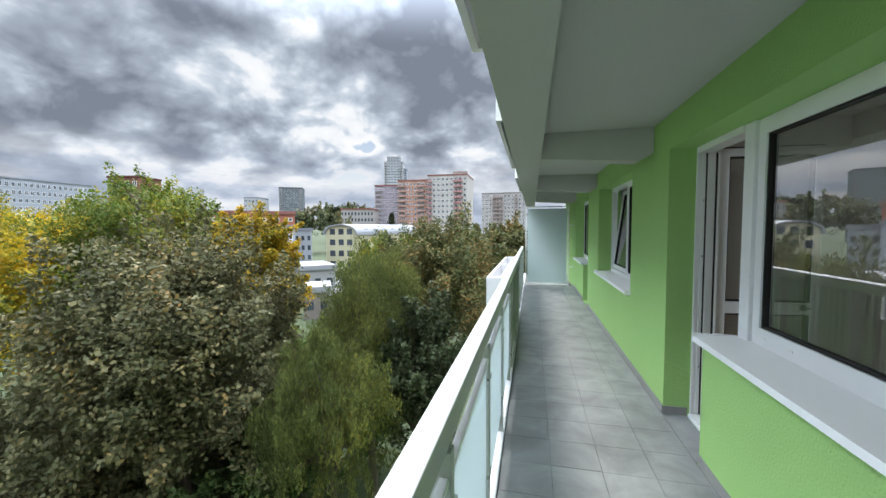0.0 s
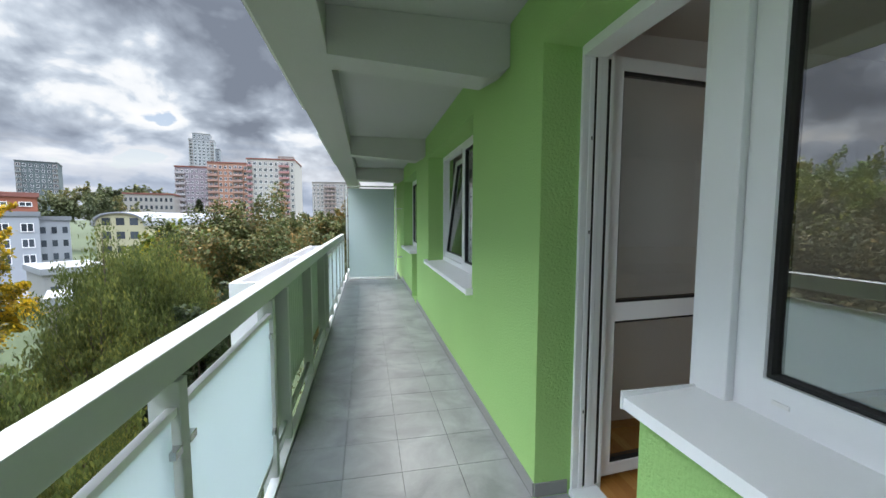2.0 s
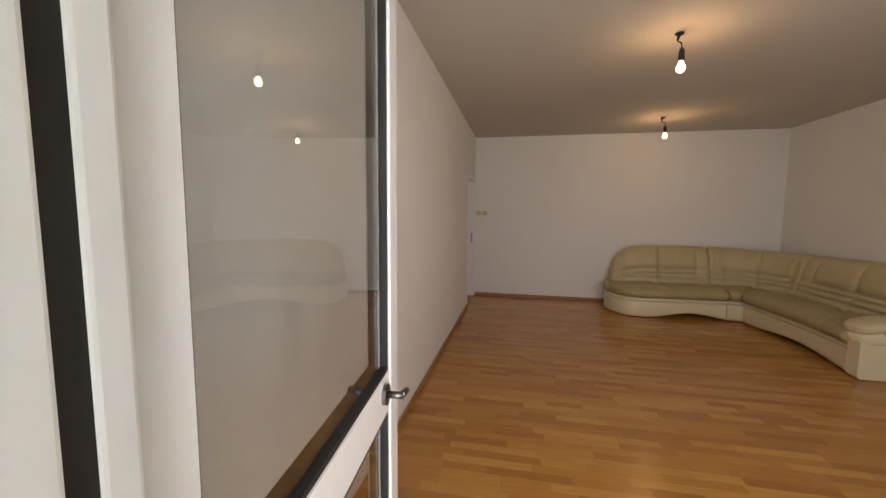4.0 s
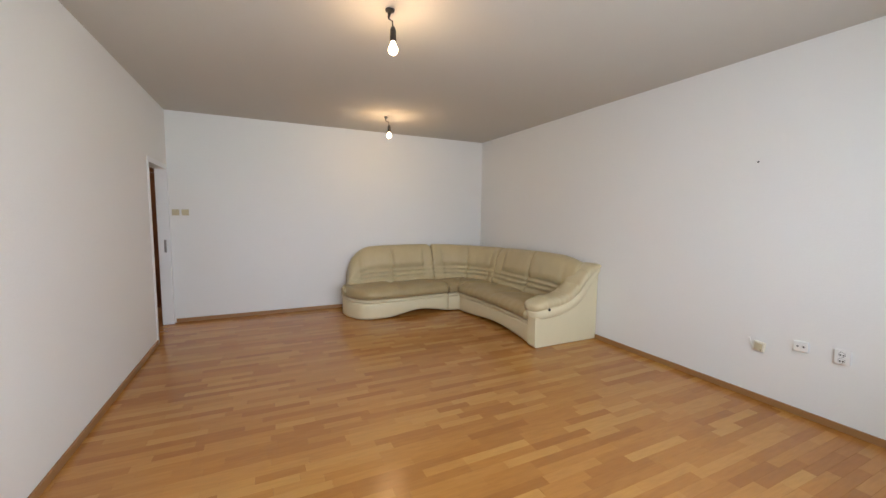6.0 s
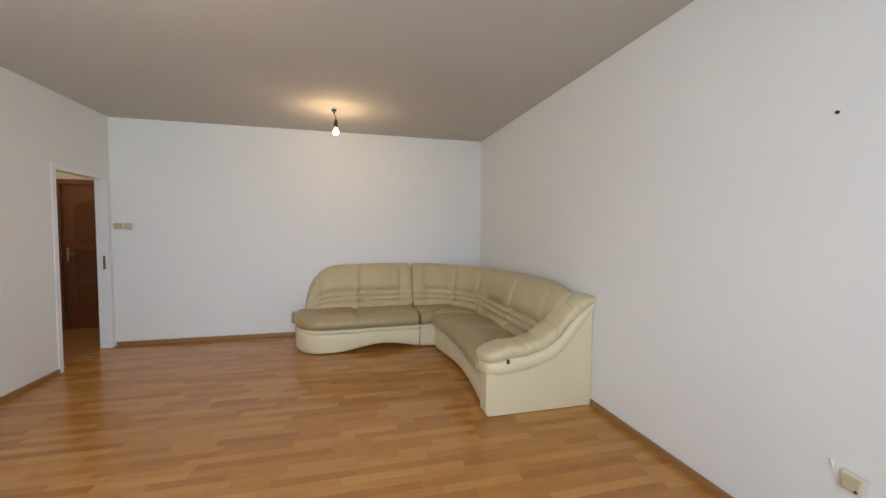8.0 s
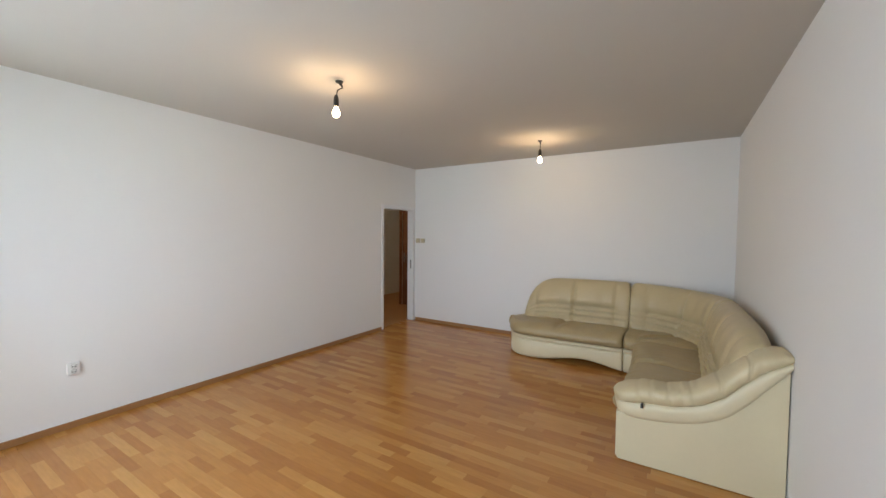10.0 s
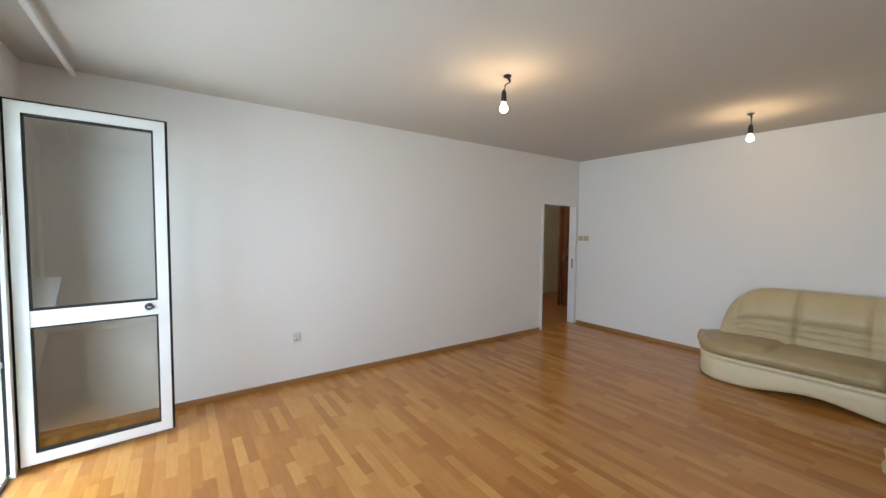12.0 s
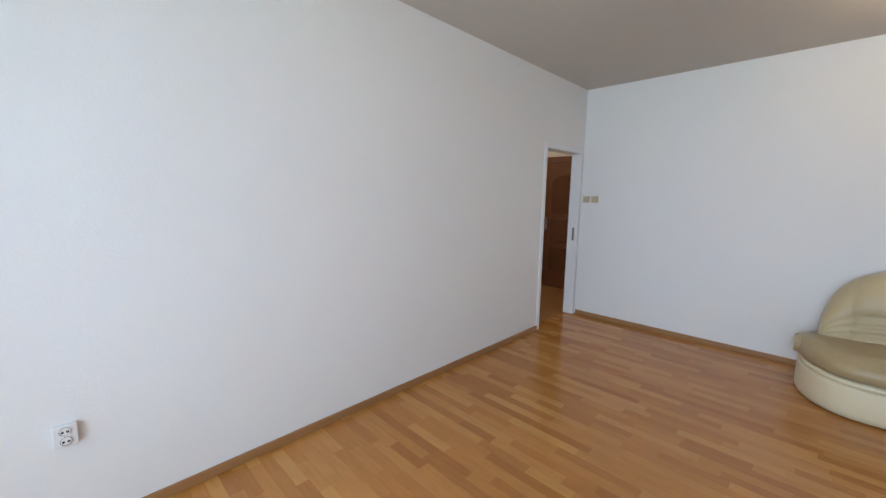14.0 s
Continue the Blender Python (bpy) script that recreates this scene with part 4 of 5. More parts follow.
top_edge = [(yb0, 0.90), (yb0 + 0.10, 0.895), (yb0 + 0.20, 0.835), (yb0 + 0.32, 0.70), (yb0 + 0.45, 0.605), (yb0 + 0.60, 0.56), (yb0 + 0.78, 0.545), (yf + 0.035, 0.48)]


def along(pts, u):
    f = u * (len(pts) - 1)
    i = min(int(f), len(pts) - 2)
    a0, a1 = pts[max(0, i - 1)], pts[min(len(pts) - 1, i + 2)]
    p0, p1, t = pts[i], pts[i + 1], f - i
    return tuple(0.5 * (2 * p0[k] + (p1[k] - a0[k]) * t + (2 * a0[k] - 5 * p0[k] + 4 * p1[k] - a1[k]) * t * t + (3 * p0[k] - a0[k] - 3 * p1[k] + a1[k]) * t ** 3) for k in (0, 1))


def arm_sweep(low, high, half, swell, folds):
    """A padded strip of the armrest between two shares of its height."""
    bm = bmesh.new()
    prev = None
    n, steps = 20, 110
    for i in range(steps + 1):
        u = i / steps
        lo, hi = Vector(along(low_edge, u)), Vector(along(top_edge, u))
        endk = math.sqrt(max(0.03, 1 - max(0.0, (u - 0.90) / 0.10) ** 2))
        tuck = sum(dp * math.exp(-((u - at) / 0.008) ** 2) for at, dp in folds)
        wave = swell * (math.sin(u * 41) * 0.5 + math.sin(u * 97 + 1.3) * 0.3)
        ring = []
        for a in range(n):
            an = 2 * math.pi * a / n
            w, hgt = math.copysign(abs(math.cos(an)) ** 0.65, math.cos(an)), math.copysign(abs(math.sin(an)) ** 0.65, math.sin(an))
            v = 0.5 + 0.5 * hgt * (0.55 + 0.45 * endk)
            p = lo.lerp(hi, low + (high - low) * v)
            slant = 0.35 * w * 0.02
            shrink = 1 - tuck * (hgt > -0.6)
            ring.append(bm.verts.new((SX0 + 0.115 + half * w * endk * shrink + wave * (w < 0), p.x + slant, p.y - 0.10 * tuck * (hgt > 0) + wave * (hgt > 0.3))))
        if prev:
            for k in range(n):
                bm.faces.new((prev[k], prev[(k + 1) % n], ring[(k + 1) % n], ring[k]))
        else:
            bm.faces.new(ring)
        prev = ring
    bm.faces.new(prev[::-1])
    bmesh.ops.recalc_face_normals(bm, faces=bm.faces[:])
    return bm


part("arm_pad", arm_sweep(0.0, 0.64, 0.122, 0.001, ()), LEATHER, sofa, "smooth cream leather outer pad of the armrest", True)
part("arm_roll", arm_sweep(0.50, 1.0, 0.134, 0.004, ((0.27, 0.10), (0.44, 0.10), (0.60, 0.05), (0.655, 0.04), (0.72, 0.06), (0.80, 0.04), (0.86, 0.05))), PADL, sofa, "wrinkled cream leather roll on the armrest", True)
part("tag", boxes((SX0 - 0.022, 0.195, 0.415, SX0 - 0.006, 0.213, 0.445), bevel=0.002), DARK, sofa, "small dark metal tag")

# ---- outdoors ----
ZG = -9.5
bm = bmesh.new()
box(bm, -2600, -1200, ZG - 1, 2600, 3800, ZG)
structure("ground", bm, GRASS, "grassy ground below the building", "ground")
structure("road", boxes((-60, 60, ZG, -18, 76, ZG + 0.03), (-36, 76, ZG, -24, 130, ZG + 0.03)), ASPHALT, "grey asphalt yard and road", "road")


def crown(name, c, r, count, size, material, parent, clumps=150, seed=1, droop=0.0, ragged=0.35):
    """A crown of leaves in clumps on an uneven shape about c, with radii r."""
    rng = np.random.default_rng(seed)
    d = rng.normal(size=(clumps, 3))
    d /= np.linalg.norm(d, axis=1)[:, None]
    d[:, 2] = np.where(d[:, 2] < -0.35, -d[:, 2], d[:, 2])
    rad = (0.55 + 0.45 * rng.random(clumps) ** 0.5) * (1 + ragged * rng.normal(size=clumps) * 0.35)
    cl = np.array(c) + d * rad[:, None] * np.array(r)
    k = rng.integers(0, clumps, count)
    # each clump is a spray that points outwards and up, thinning towards its tip
    way = d * 0.9 + rng.normal(size=(clumps, 3)) * 0.45 + np.array([0, 0, 0.55 - 0.9 * droop])
    way /= np.linalg.norm(way, axis=1)[:, None]
    length = float(np.mean(r)) * rng.uniform(0.22, 0.50, clumps) * (1 + ragged)
    u = rng.random(count) ** 1.3
    spread = (np.mean(r) * rng.uniform(0.055, 0.105, clumps))[k] * (1.15 - 0.85 * u)
    p = cl[k] + way[k] * ((u - 0.45) * length[k])[:, None] + np.clip(rng.normal(size=(count, 3)), -1.8, 1.8) * spread[:, None]
    if droop:
        h = rng.random(count) ** 2 * droop
        p[:, 2] -= h
    out = p - np.array(c)
    nrm = out / np.linalg.norm(out, axis=1)[:, None] * 0.5 + rng.normal(size=(count, 3)) * 0.6 + np.array([0, 0, 0.4])
    nrm /= np.linalg.norm(nrm, axis=1)[:, None]
    t = np.cross(nrm, rng.normal(size=(count, 3)))
    t /= np.linalg.norm(t, axis=1)[:, None]
    if droop:
        t = t * 0.5 + np.array([0, 0, -1])
        t /= np.linalg.norm(t, axis=1)[:, None]
    b = np.cross(nrm, t)
    s = size * rng.uniform(0.6, 1.35, count)[:, None]
    w = s * (0.22 if droop else 0.32)
    v = np.empty((count, 4, 3))
    v[:, 0], v[:, 1], v[:, 2], v[:, 3] = p - t * s * 0.5, p + b * w + nrm * s * 0.06, p + t * s * 0.5 - nrm * s * 0.12, p - b * w + nrm * s * 0.06
    me = bpy.data.meshes.new(name)
    me.vertices.add(count * 4)
    me.vertices.foreach_set("co", v.ravel())
    me.loops.add(count * 4)
    me.loops.foreach_set("vertex_index", np.arange(count * 4))
    me.polygons.add(count)
    me.polygons.foreach_set("loop_start", np.arange(count) * 4)
    me.update()
    me.materials.append(material)
    part(name, me, material, parent)
    return cl


def tree(c, r, count, size, material, label, seed, clumps=150, droop=0.0, ragged=0.35):
    t = thing("tree", (c[0], c[1], ZG), label, "tree", group="trees below the balcony")
    cl = crown("crown", c, r, count, size, material, t, clumps, seed, droop, ragged)
    rng = random.Random(seed)
    bm = bmesh.new()
    base, fork = Vector((c[0], c[1], ZG)), Vector((c[0] + rng.uniform(-.3, .3), c[1] + rng.uniform(-.3, .3), c[2] - r[2] * 0.55))
    cyl(bm, base, fork, 0.028 * r[2] + 0.1, 0.02 * r[2] + 0.06, 10)
    for i in range(0, len(cl), max(1, len(cl) // 45)):
        q = Vector(cl[i])
        m = fork.lerp(q, 0.5) + Vector((rng.uniform(-.3, .3), rng.uniform(-.3, .3), 0.4))
        cyl(bm, fork, m, 0.05, 0.03, 6, False)
        cyl(bm, m, q, 0.03, 0.008, 6, False)
    part("trunk", bm, BARK, t, "dark bark trunk and limbs")
    return t


L_GREY = leaf_mat("grey_green_leaves", [(0.0, (0.03, 0.036, 0.014)), (0.45, (0.075, 0.079, 0.034)), (0.8, (0.14, 0.122, 0.053)), (1.0, (0.26, 0.16, 0.05))], 0.35)
L_YELL = leaf_mat("yellow_green_leaves", [(0.0, (0.05, 0.08, 0.013)), (0.35, (0.14, 0.16, 0.02)), (0.58, (0.36, 0.28, 0.018)), (1.0, (0.62, 0.40, 0.018))], 0.55, 0.35, 0.45)
L_GOLD = leaf_mat("golden_leaves", [(0.0, (0.05, 0.075, 0.013)), (0.35, (0.20, 0.17, 0.015)), (0.6, (0.42, 0.27, 0.015)), (1.0, (0.66, 0.42, 0.018))], 0.4, 0.5, 0.5)
L_GREEN = leaf_mat("green_leaves", [(0.0, (0.045, 0.085, 0.014)), (0.5, (0.095, 0.14, 0.022)), (0.75, (0.22, 0.21, 0.022)), (1.0, (0.38, 0.28, 0.022))], 0.45, 0.45, 0.4)
L_BIRCH = leaf_mat("birch_leaves", [(0.0, (0.04, 0.055, 0.016)), (0.6, (0.105, 0.125, 0.036)), (1.0, (0.24, 0.215, 0.05))], 0.4)
L_BROWN = leaf_mat("browning_leaves", [(0.0, (0.04, 0.06, 0.02)), (0.5, (0.08, 0.095, 0.03)), (0.8, (0.19, 0.125, 0.04)), (1.0, (0.27, 0.13, 0.035))], 0.45)
L_DARK = leaf_mat("dark_leaves", [(0.0, (0.018, 0.03, 0.012)), (1.0, (0.06, 0.075, 0.03))], 0.3)
L_UNDER = leaf_mat("bush_leaves", [(0.0, (0.02, 0.04, 0.012)), (0.7, (0.055, 0.085, 0.024)), (1.0, (0.11, 0.12, 0.03))], 0.35)
L_FAR = leaf_mat("distant_leaves", [(0.0, (0.05, 0.065, 0.04)), (0.7, (0.10, 0.115, 0.05)), (1.0, (0.20, 0.15, 0.05))], 0.6, 0.05)

tree((-12.19,9.61, -3.5), (3.3, 3.4, 4.5), 85000, 0.14, L_GREY, "dense grey-green broadleaf tree", 11, 330, 0.0, 0.5)
tree((-15.59,7.78, -7.0), (3.6, 3.2, 3.6), 45000, 0.14, L_GREY, "grey-green broadleaf tree with ochre leaves", 12, 160)
tree((-23.63,18.22, -1.0), (4.9, 4.6, 4.9), 80000, 0.17, L_GREEN, "tall green tree turning yellow", 13, 300, 0.0, 0.25)
tree((-28.09,15.11, -2.2), (5.2, 4.4, 4.2), 70000, 0.16, L_YELL, "broad tree with yellow autumn leaves", 14, 170)
tree((-16.18,17.92, -1.6), (2.5, 2.4, 4.0), 46000, 0.155, L_GOLD, "golden yellow autumn tree", 15, 110)
tree((-7.21,13.35, -3.0), (1.9, 1.9, 3.8), 65000, 0.11, L_BIRCH, "light green weeping birch", 16, 170, 1.0, 0.4)
tree((-6.76,9.35, -4.2), (1.9, 1.7, 2.6), 40000, 0.11, L_BIRCH, "bushy tree with yellow-green leaves", 17, 90, 0.6)
tree((-5.77,18.31, -2.6), (3.2, 3.2, 4.1), 70000, 0.13, L_BROWN, "dark green tree with brown autumn leaves", 18, 180)
tree((-4.88,12.36, -4.6), (1.6, 1.6, 3.2), 22000, 0.14, L_DARK, "dark green tree below the birch", 19, 80)
tree((-3.86,36.22, -2.4), (3.4, 3.4, 4.0), 16000, 0.28, L_BROWN, "autumn tree with orange-brown leaves", 20, 110)
tree((-11.34,14.95, -6.0), (2.4, 2.4, 2.6), 18000, 0.16, L_GREEN, "low dark green shrub tree", 21, 80)
tree((-26.1,10.45, -3.0), (4.5, 4.5, 4.4), 24000, 0.20, L_YELL, "autumn tree with yellow-green leaves", 22, 120)
tree((-15.21,37.65, -3.6), (5.0, 4.0, 4.2), 18000, 0.30, L_GREEN, "green tree beyond the yard", 23, 120)
tree((-11.76,59.0, -3.6), (6.0, 5.0, 4.4), 16000, 0.4, L_BROWN, "green and brown trees beyond the yard", 24, 120)

for bx, by, bz, br, sd_ in ((-14.5, 13.6, -7.4, 2.8, 61), (-11.0, 11.6, -7.8, 2.4, 62), (-9.2, 15.4, -7.2, 2.3, 63), (-9.0, 7.6, -7.6, 2.2, 64), (-19.5, 11.2, -6.4, 3.2, 65)):
    tree((bx, by, bz), (br, br, 2.2), 16000, 0.17, L_UNDER, "dark green bush under the trees", sd_, 90)

# conifers
for (cx, cy, ht, rr, sd_) in ((-18.0,119.15, 13.0, 2.9, 31), (-69.55,178.9, 20.0, 4.6, 32)):
    t = thing("conifer", (cx, cy, ZG), "dark green conifer among the houses", "tree")
    part("trunk", cyl(bmesh.new(), (cx, cy, ZG), (cx, cy, ZG + ht), 0.3, 0.05, 8), BARK, t)
    rng = np.random.default_rng(sd_)
    for i in range(9):
        k = i / 9
        crown("branch_tier", (cx, cy, ZG + ht * (0.12 + 0.86 * k)), (rr * (1 - k) + 0.4, rr * (1 - k) + 0.4, ht * 0.07), 900, 0.7, L_DARK, t, 24, sd_ + i)

# far woods
def woods(name, pts, r, count, size, material, label, seed):
    t = tagged(new(name), label=label, category="trees", kind="stuff")
    for i, (x, y, z) in enumerate(pts):
        crown("crown", (x, y, z), r, count, size, material, t, 40, seed + i)


rng0 = random.Random(5)
woods('far_trees', [(-105.78, 156.99, 3.5), (-103.75, 160.3, 4.7), (-99.6, 160.36, 4.5), (-89.93, 150.96, 1.8), (-93.98, 165.03, 2.9), (-89.94, 165.28, -0.3)], (5.5, 5.5, 8.0), 1500, 1.0, L_FAR, 'dark green poplars and far trees', 50)
woods('hill_trees', [(-156.69, 271.35, 10.8), (-149.71, 272.99, 9.5), (-142.73, 274.63, 11.3), (-135.75, 276.28, 11.4), (-128.77, 277.92, 8.1), (-121.79, 279.56, 9.3)], (9, 9, 9), 900, 2.2, L_FAR, 'far wooded hillside', 80)
woods('yard_trees', [(-23.84, 74.01, -3.7), (-19.0, 73.67, -3.7), (-14.54, 69.66, -1.8), (-9.25, 72.61, -3.5), (-7.07, 79.47, -1.8), (-3.99, 74.51, -1.6)], (3.6, 3.6, 4.2), 2600, 0.5, L_BROWN, 'mixed autumn trees round the yard', 110)

# ---- town ----
WALLS = {}


def wall_paint(c):
    if c not in WALLS:
        WALLS[c] = mat("render_paint", tuple(0.62 * v for v in c), 0.9, var=0.06, scale=0.05, fine_scale=0.6, spec=0.1)
    return WALLS[c]


PANE = mat("far_window_glass", (0.05, 0.06, 0.075), 0.12, var=0.2, scale=0.2, rand=0.8)
ROOFM = mat("roof_metal", (0.24, 0.25, 0.27), 0.45, var=0.05, scale=0.1)
TRIMR = mat("red_brown_trim", (0.20, 0.075, 0.06), 0.7, var=0.1)
LOGG = mat("loggia_shade", (0.30, 0.25, 0.24), 0.8, var=0.15, scale=0.3)


def building(name, p0, p1, depth, z1, floors, cols, color, label, trim=None, balcony_cols=(), balcony_color=None, skip_rows=0, side_cols=0, z0=None):
    """A block whose front runs from p0 to p1 (seen from the front: left to right)."""
    z0 = ZG if z0 is None else z0
    a, b = Vector((*p0, 0)), Vector((*p1, 0))
    u = (b - a).normalized()
    nrm = Vector((-u.y, u.x, 0))      # away from the viewer
    w, hgt = (b - a).length, z1 - z0
    m = Matrix(((u.x, nrm.x, 0, a.x), (u.y, nrm.y, 0, a.y), (0, 0, 1, z0), (0, 0, 0, 1)))
    t = tagged(new(name), label=label, category="building", group="buildings of the town")
    t.matrix_basis = m

    def pp(nm, me, pos=None, rot=0, lab=""):
        o = new(nm, me)
        o.parent = t
        if pos is not None:
            o.matrix_basis = pose(*pos, 0, 0, rot)
        return tagged(o, label=lab)

    pp("wall", to_mesh("wall", boxes((0, 0, 0, w, depth, hgt)), wall_paint(color)))
    pp("roof", to_mesh("roof", boxes((-0.25, -0.25, hgt + 0.02, w + 0.25, depth + 0.25, hgt + 0.75)), trim or wall_paint(tuple(0.6 * v for v in color))))
    fh, cw = (hgt - 1.2) / floors, w / cols
    ww, wh = cw * 0.48, fh * 0.48
    wm = to_mesh("window", boxes((-ww / 2, -0.06, 0, ww / 2, 0.05, wh)), PANE)
    fm = to_mesh("window_frame", boxes((-ww / 2 - 0.1, -0.09, -0.12, -ww / 2, 0.05, wh + 0.1), (ww / 2, -0.09, -0.12, ww / 2 + 0.1, 0.05, wh + 0.1), (-ww / 2, -0.09, wh, ww / 2, 0.05, wh + 0.1), (-ww / 2, -0.14, -0.12, ww / 2, 0.05, 0), (-0.05, -0.08, 0, 0.05, -0.061, wh)), WHITE_STEEL)
    bal = None
    if balcony_cols:
        bal = to_mesh("balcony", boxes((-cw * 0.48, -1.2, 0, cw * 0.48, 0.0, 0.18), (-cw * 0.48, -1.2, 0.18, cw * 0.48, -1.1, 1.1), (-cw * 0.48, -1.1, 0.18, -cw * 0.44, 0, 1.1), (cw * 0.44, -1.1, 0.18, cw * 0.48, 0, 1.1)), wall_paint(balcony_color or color))
        dark = to_mesh("loggia", boxes((-cw * 0.42, -0.05, 0.18, cw * 0.42, 0.02, fh - 0.2)), LOGG)
    for f in range(skip_rows, floors):
        for c in range(cols):
            x, z = (c + 0.5) * cw, 0.6 + f * fh
            if c in balcony_cols:
                pp("balcony", bal, (x, 0, z))
                pp("loggia", dark, (x, 0, z))
            pp("window", wm, (x, -0.02, z + fh * 0.28))
            if w / cols > 2.0:
                pp("window_frame", fm, (x, -0.02, z + fh * 0.28))
        for c in range(side_cols):
            pp("window", wm, (w + 0.02, (c + 0.5) * depth / side_cols, 0.6 + f * fh + fh * 0.28), 90)
    return t


building("panel_block", (-248.01, 95.82), (-250.9, 169.08), 14, 27.0, 9, 30, (0.50, 0.54, 0.60), "long pale grey panel block with many windows", skip_rows=3)
building("brick_block", (-163.79, 115.64), (-152.01, 118.41), 12, 22.3, 8, 4, (0.30, 0.13, 0.11), "dark red-brown block above the trees", skip_rows=4)
building("pale_block", (-237.34, 272.91), (-225.24, 275.75), 18, 28, 9, 4, (0.55, 0.58, 0.62), "small pale grey block in the distance", skip_rows=4)
building("dark_tower", (-221.44, 297.18), (-204.11, 306.4), 22, 38.5, 14, 7, (0.20, 0.235, 0.25), "dark grey balconied high-rise with a flat roof", balcony_cols=(0, 6), balcony_color=(0.40, 0.43, 0.45), skip_rows=4)
building("tower", (-197.39, 487.69), (-173.19, 493.38), 24, 92, 28, 6, (0.58, 0.60, 0.63), "tall pale stepped residential tower", balcony_cols=(0, 5), balcony_color=(0.62, 0.63, 0.66), skip_rows=13)
building("penthouse", (-194.35, 490.46), (-177.64, 494.39), 16, 99, 2, 4, (0.5, 0.52, 0.55), "stepped top storey of the tower", z0=92.7)
building("tower_wing", (-178.04, 502.51), (-171.1, 504.14), 18, 84, 26, 2, (0.45, 0.48, 0.53), "grey lower wing of the tower", skip_rows=12)
building("lilac_block", (-97.66, 223.63), (-82.32, 225.18), 14, 28.4, 13, 7, (0.42, 0.37, 0.43), "lilac grey panel block with balconies", TRIMR, (0, 1), (0.55, 0.53, 0.56), skip_rows=1)
building("orange_block", (-80.61, 219.42), (-61.93, 220.74), 14, 30.4, 13, 8, (0.62, 0.34, 0.25), "salmon orange panel block with loggias", TRIMR, (0, 1, 5, 6), (0.62, 0.40, 0.34), skip_rows=1)
building("white_block", (-61.47, 217.77), (-37.95, 218.17), 26, 32.6, 13, 9, (0.70, 0.66, 0.62), "white panel block with pink balconies", TRIMR, (0, 6, 7), (0.62, 0.33, 0.33), skip_rows=1)
building("lift_house", (-47.88, 227.13), (-39.95, 227.97), 8, 35.4, 1, 3, (0.66, 0.62, 0.58), "white lift house on the block's roof", z0=33.3)
building("far_block", (-39.76, 298.87), (-6.0, 296.55), 14, 28.5, 12, 12, (0.55, 0.52, 0.50), "grey-white panel block with balconies", None, (3, 4, 5, 9), (0.5, 0.40, 0.38), skip_rows=2)
building("low_block", (-106.69, 195.83), (-88.55, 200.1), 14, 12.5, 6, 10, (0.52, 0.49, 0.47), "low pale apartment house behind trees", TRIMR, skip_rows=2)
building("grey_house", (-68.04, 64.24), (-53.51, 75.88), 10, 1.9, 4, 7, (0.52, 0.55, 0.60), "pale grey building with a brick top storey", skip_rows=1)
building("brick_storey", (-68.89, 65.07), (-54.11, 76.76), 9, 5.0, 1, 7, (0.48, 0.19, 0.13), "red brick top storey under a dark flat roof", TRIMR, z0=2.66)
building("grey_annex", (-57.56, 81.09), (-54.41, 83.88), 8, 1.2, 4, 3, (0.50, 0.53, 0.57), "pale grey gabled annex", skip_rows=1)
building("garage_row", (-37.25, 53.01), (-33.19, 57.04), 9, -5.0, 1, 3, (0.45, 0.45, 0.45), "low grey garages with flat roofs", ROOFM)
building("shed", (-28.36, 40.72), (-25.74, 42.36), 5, -6.2, 1, 2, (0.32, 0.28, 0.25), "low concrete shed by the yard", ROOFM)
building("tan_house", (-23.8, 107.52), (-16.06, 111.39), 8, -1.5, 2, 4, (0.48, 0.30, 0.24), "low brick-red house between the trees", TRIMR)
building("roof_house", (-97.01, 49.21), (-97.91, 59.27), 8, 3.2, 4, 6, (0.62, 0.63, 0.64), "white house behind the trees", TRIMR, skip_rows=1)

# yellow house with a barrel roof
ya, yb = Vector((*(-54.17, 90.1), 0)), Vector((*(-45.87, 91.03), 0))
yu = (yb - ya).normalized()
yn = Vector((*(-38.04, 118.54), 0)) - yb
ynl = yn.length
yn.normalize()
yw = (yb - ya).length
yh = thing("yellow_house", (ya.x, ya.y, ZG), "pale yellow house with a rounded metal roof", "house")
hw = 0.3 - ZG
outline = [(0, 0), (yw, 0), (yw, hw)] + [(yw / 2 + yw / 2 * math.cos(a), hw + 2.3 * math.sin(a) ** 0.8) for a in [math.pi * i / 12 for i in range(1, 12)]] + [(0, hw)]
part("wall", prism(bmesh.new(), [ya + yu * x + Vector((0, 0, ZG + z)) for x, z in outline], yn * ynl), wall_paint((0.66, 0.62, 0.42)), yh)
rim = [(yw / 2 + (yw / 2 + 0.5) * math.cos(a), hw - 0.2 + 2.85 * max(0.0, math.sin(a)) ** 0.8) for a in [math.pi * i / 14 for i in range(15)]]
rim2 = [(yw / 2 + (yw / 2 + 0.15) * math.cos(a), hw - 0.2 + 2.55 * max(0.0, math.sin(a)) ** 0.8) for a in [math.pi * i / 14 for i in range(15)]]
part("roof", prism(bmesh.new(), [ya - yn * 0.5 + yu * x + Vector((0, 0, ZG + z)) for x, z in rim + rim2[::-1]], yn * (ynl + 1)), ROOFM, yh, "pale grey rounded metal roof")
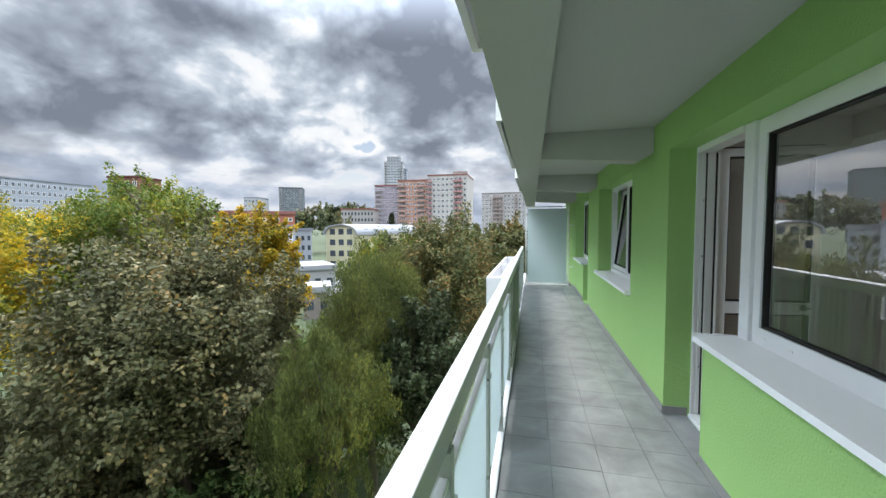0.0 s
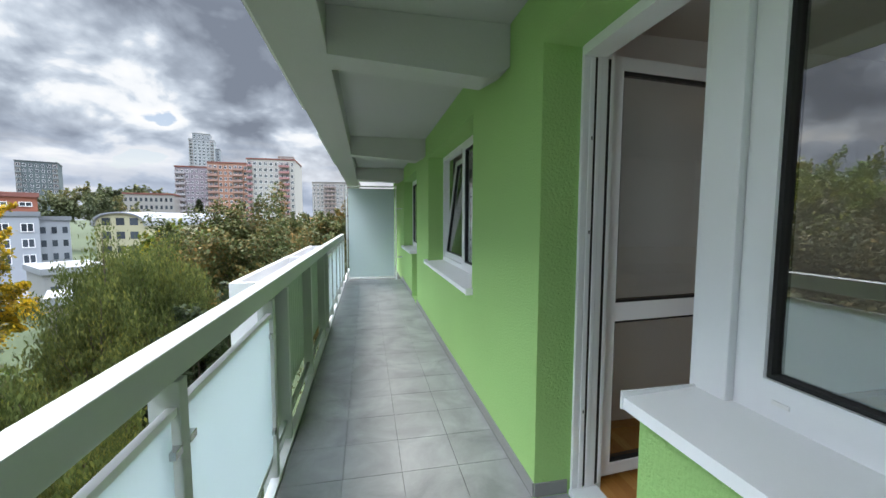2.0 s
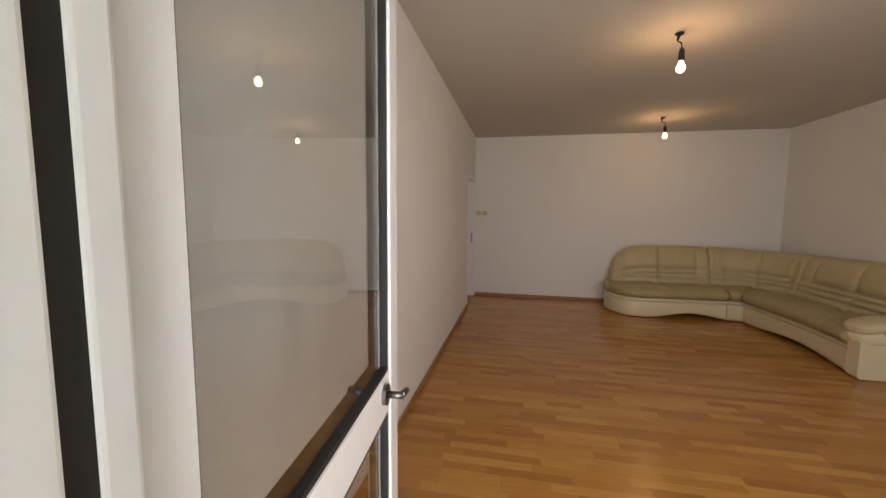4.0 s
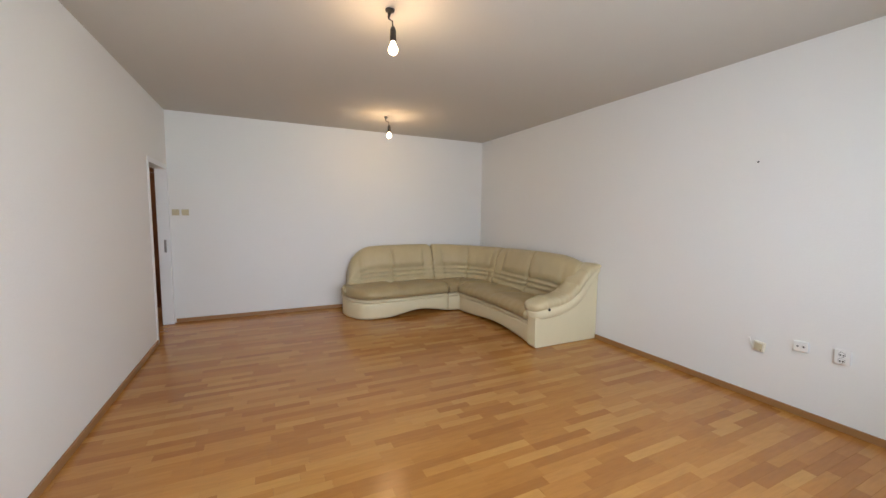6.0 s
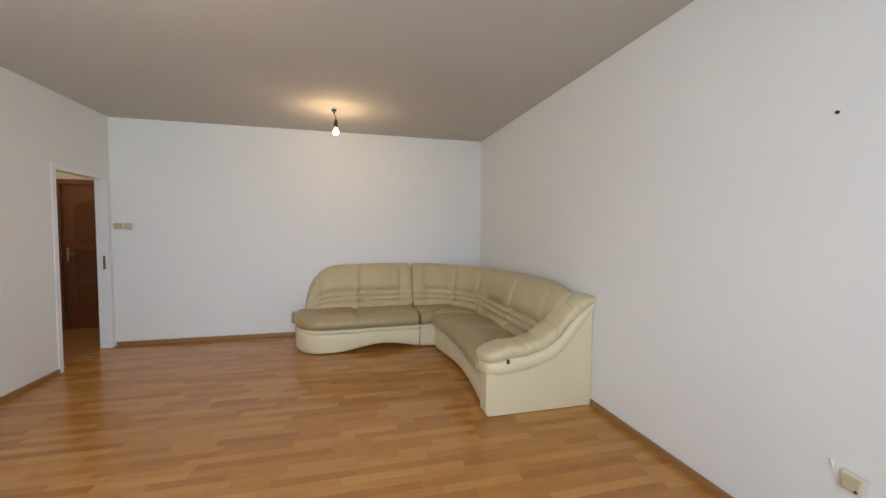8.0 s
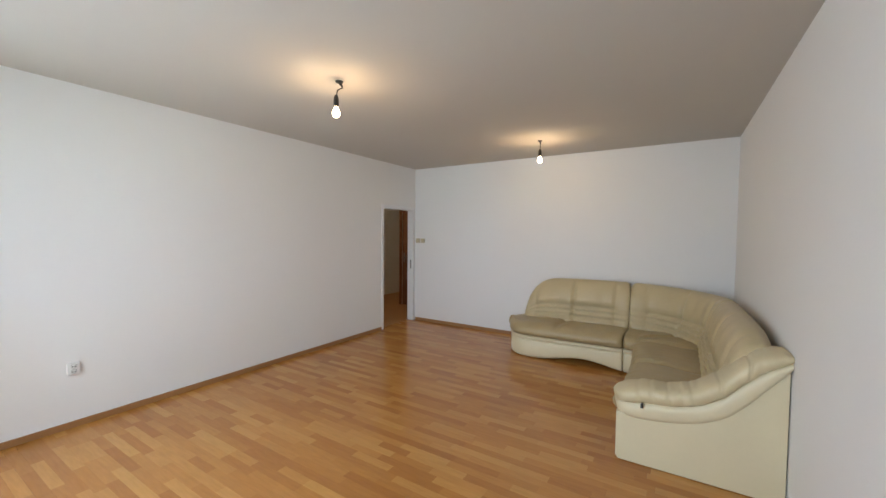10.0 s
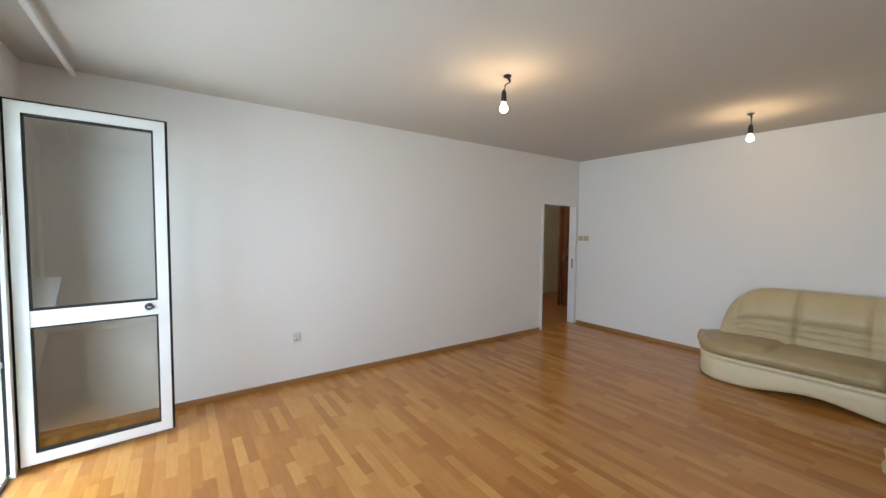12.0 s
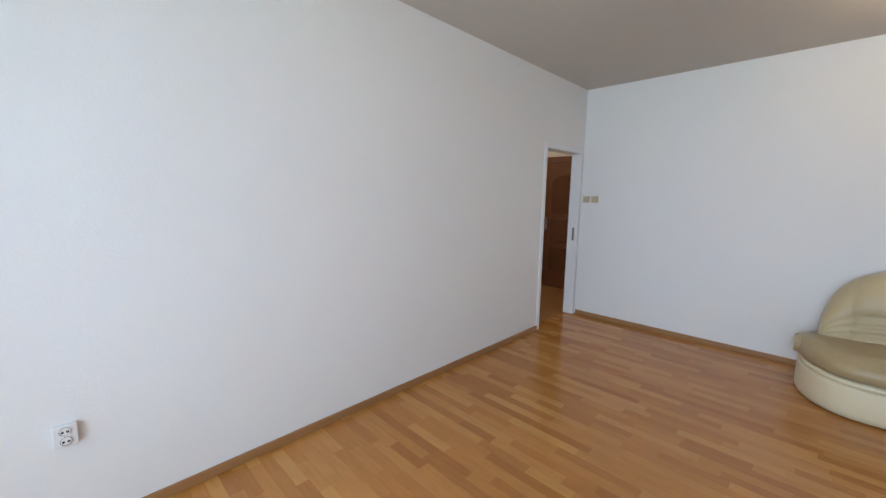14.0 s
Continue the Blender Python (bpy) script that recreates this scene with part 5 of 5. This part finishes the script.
for zf in (1.2, 4.0, 6.9, 9.7):
    for k in (0.22, 0.5, 0.78):
        o = ya + yu * (yw * k) + Vector((0, 0, ZG + zf)) - yn * 0.05
        part("window", prism(bmesh.new(), [o - yu * 0.7, o + yu * 0.7, o + yu * 0.7 + Vector((0, 0, 1.5)), o - yu * 0.7 + Vector((0, 0, 1.5))], yn * 0.1), PANE, yh)
    for k in range(6):
        o = yb + yn * (3 + k * (ynl - 5) / 6) + yu * 0.05 + Vector((0, 0, ZG + zf))
        part("window", prism(bmesh.new(), [o, o + yn * 1.5, o + yn * 1.5 + Vector((0, 0, 1.5)), o + Vector((0, 0, 1.5))], -yu * 0.1), PANE, yh)


# parked car
def car(x, y, yaw, color):
    c = thing("car", (0, 0, 0), "black car parked in the yard", "car")

    def cp(nm, bm, mt, lab="", par=None):
        o = new(nm, to_mesh(nm, bm, mt))
        o.parent = par or c
        return tagged(o, label=lab)

    prof = [(-2.1, 0.3), (2.1, 0.3), (2.15, 0.7), (1.2, 0.92), (0.6, 1.42), (-1.2, 1.45), (-1.9, 0.98), (-2.15, 0.9)]
    bm = prism(bmesh.new(), [(px, -0.85, pz) for px, pz in prof], (0, 1.7, 0))
    bmesh.ops.bevel(bm, geom=bm.edges[:], offset=0.06, segments=2, affect="EDGES")
    cp("body", bm, mat("car_paint", color, 0.2, coat=0.6))
    cp("windows", prism(bmesh.new(), [(1.05, -0.87, 0.95), (0.55, -0.87, 1.36), (-1.15, -0.87, 1.38), (-1.65, -0.87, 0.98)], (0, 1.74, 0)), PANE)
    for wx in (-1.35, 1.35):
        for wy in (-0.8, 0.62):
            w = cp("wheel", cyl(bmesh.new(), (wx, wy, 0.31), (wx, wy + 0.18, 0.31), 0.31, n=18), DARK)
            cp("rim", cyl(bmesh.new(), (wx, wy - 0.01, 0.31), (wx, wy + 0.19, 0.31), 0.19, n=14), CHROME, "", w)
    c.matrix_basis = pose(x, y, ZG + 0.03, 0, 0, yaw)


car(-49.93,82.88, 20, (0.01, 0.01, 0.012))

# ---- floor pieces ----
rng = random.Random(3)
tile_floor = tagged(new("balcony_tiles"), label="grey square floor tiles of the balcony", category="floor", kind="structure")
PT, G = 0.335, 0.003
xs = [-1.365, -1.022, -0.680, -0.338, -0.012]
for i in range(4):
    me = to_mesh("tile", boxes((0, 0, -0.011, xs[i + 1] - xs[i] - G, PT - G, 0.0), bevel=0.0006), TILE)
    for j in range(44):
        y = 4.59 + PT * (j - 22)
        if -2.7 < y < 11.2:
            ob = new("tile", me)
            ob.parent = tile_floor
            ob.matrix_basis = pose(xs[i] + G / 2, y, rng.uniform(-0.0006, 0.0006))
for (tx0, tx1, ta, tb) in ((-0.008, 0.19, D1A + 0.004, D1B - 0.012),):
    ob = new("tile", to_mesh("tile", boxes((tx0, ta, -0.011, tx1, tb, 0.0), bevel=0.0012), TILE))
    ob.parent = tile_floor

lam = tagged(new("laminate_floor"), label="warm beech three-strip laminate floor", category="floor", kind="structure")
SW = 0.0655
verts, faces = [], []
singles = 0
strip_meshes = {}
x = XIN + 0.012
col = 0
while x < XB - 0.01:
    x1 = min(x + SW - 0.0006, XB - 0.002)
    y = YS + 0.002 - rng.uniform(0, 0.35)
    while y < YN:
        ln = rng.choice((0.26, 0.33, 0.40, 0.46, 0.52))
        ya_, yb_ = max(y, YS + 0.001), min(y + ln - 0.0006, YN if not (DX0 < x < DX1) else YN + 0.1)
        y += ln
        if yb_ - ya_ < 0.02:
            continue
        if singles < 300 and 1.75 < x < 3.4 and 0.9 < ya_ and yb_ < 3.6:
            key = (round(yb_ - ya_, 4), round(x1 - x, 4))
            if key not in strip_meshes:
                strip_meshes[key] = to_mesh("strip", boxes((0, 0, -0.003, key[1], key[0], 0.0)), STRIP)
            ob = new("strip", strip_meshes[key])
            ob.parent = lam
            ob.matrix_basis = Matrix.Translation((x, ya_, 0))
            singles += 1
        else:
            n0 = len(verts)
            verts += [(x, ya_, -0.003), (x1, ya_, -0.003), (x1, yb_, -0.003), (x, yb_, -0.003), (x, ya_, 0), (x1, ya_, 0), (x1, yb_, 0), (x, yb_, 0)]
            faces += [tuple(n0 + k for k in f) for f in ((4, 5, 6, 7), (0, 1, 5, 4), (1, 2, 6, 5), (2, 3, 7, 6), (3, 0, 4, 7))]
    x += SW
me = bpy.data.meshes.new("strips")
me.from_pydata(verts, [], faces)
me.materials.append(STRIP)
ob = tagged(new("strips", me), kind="stuff")
ob.parent = lam
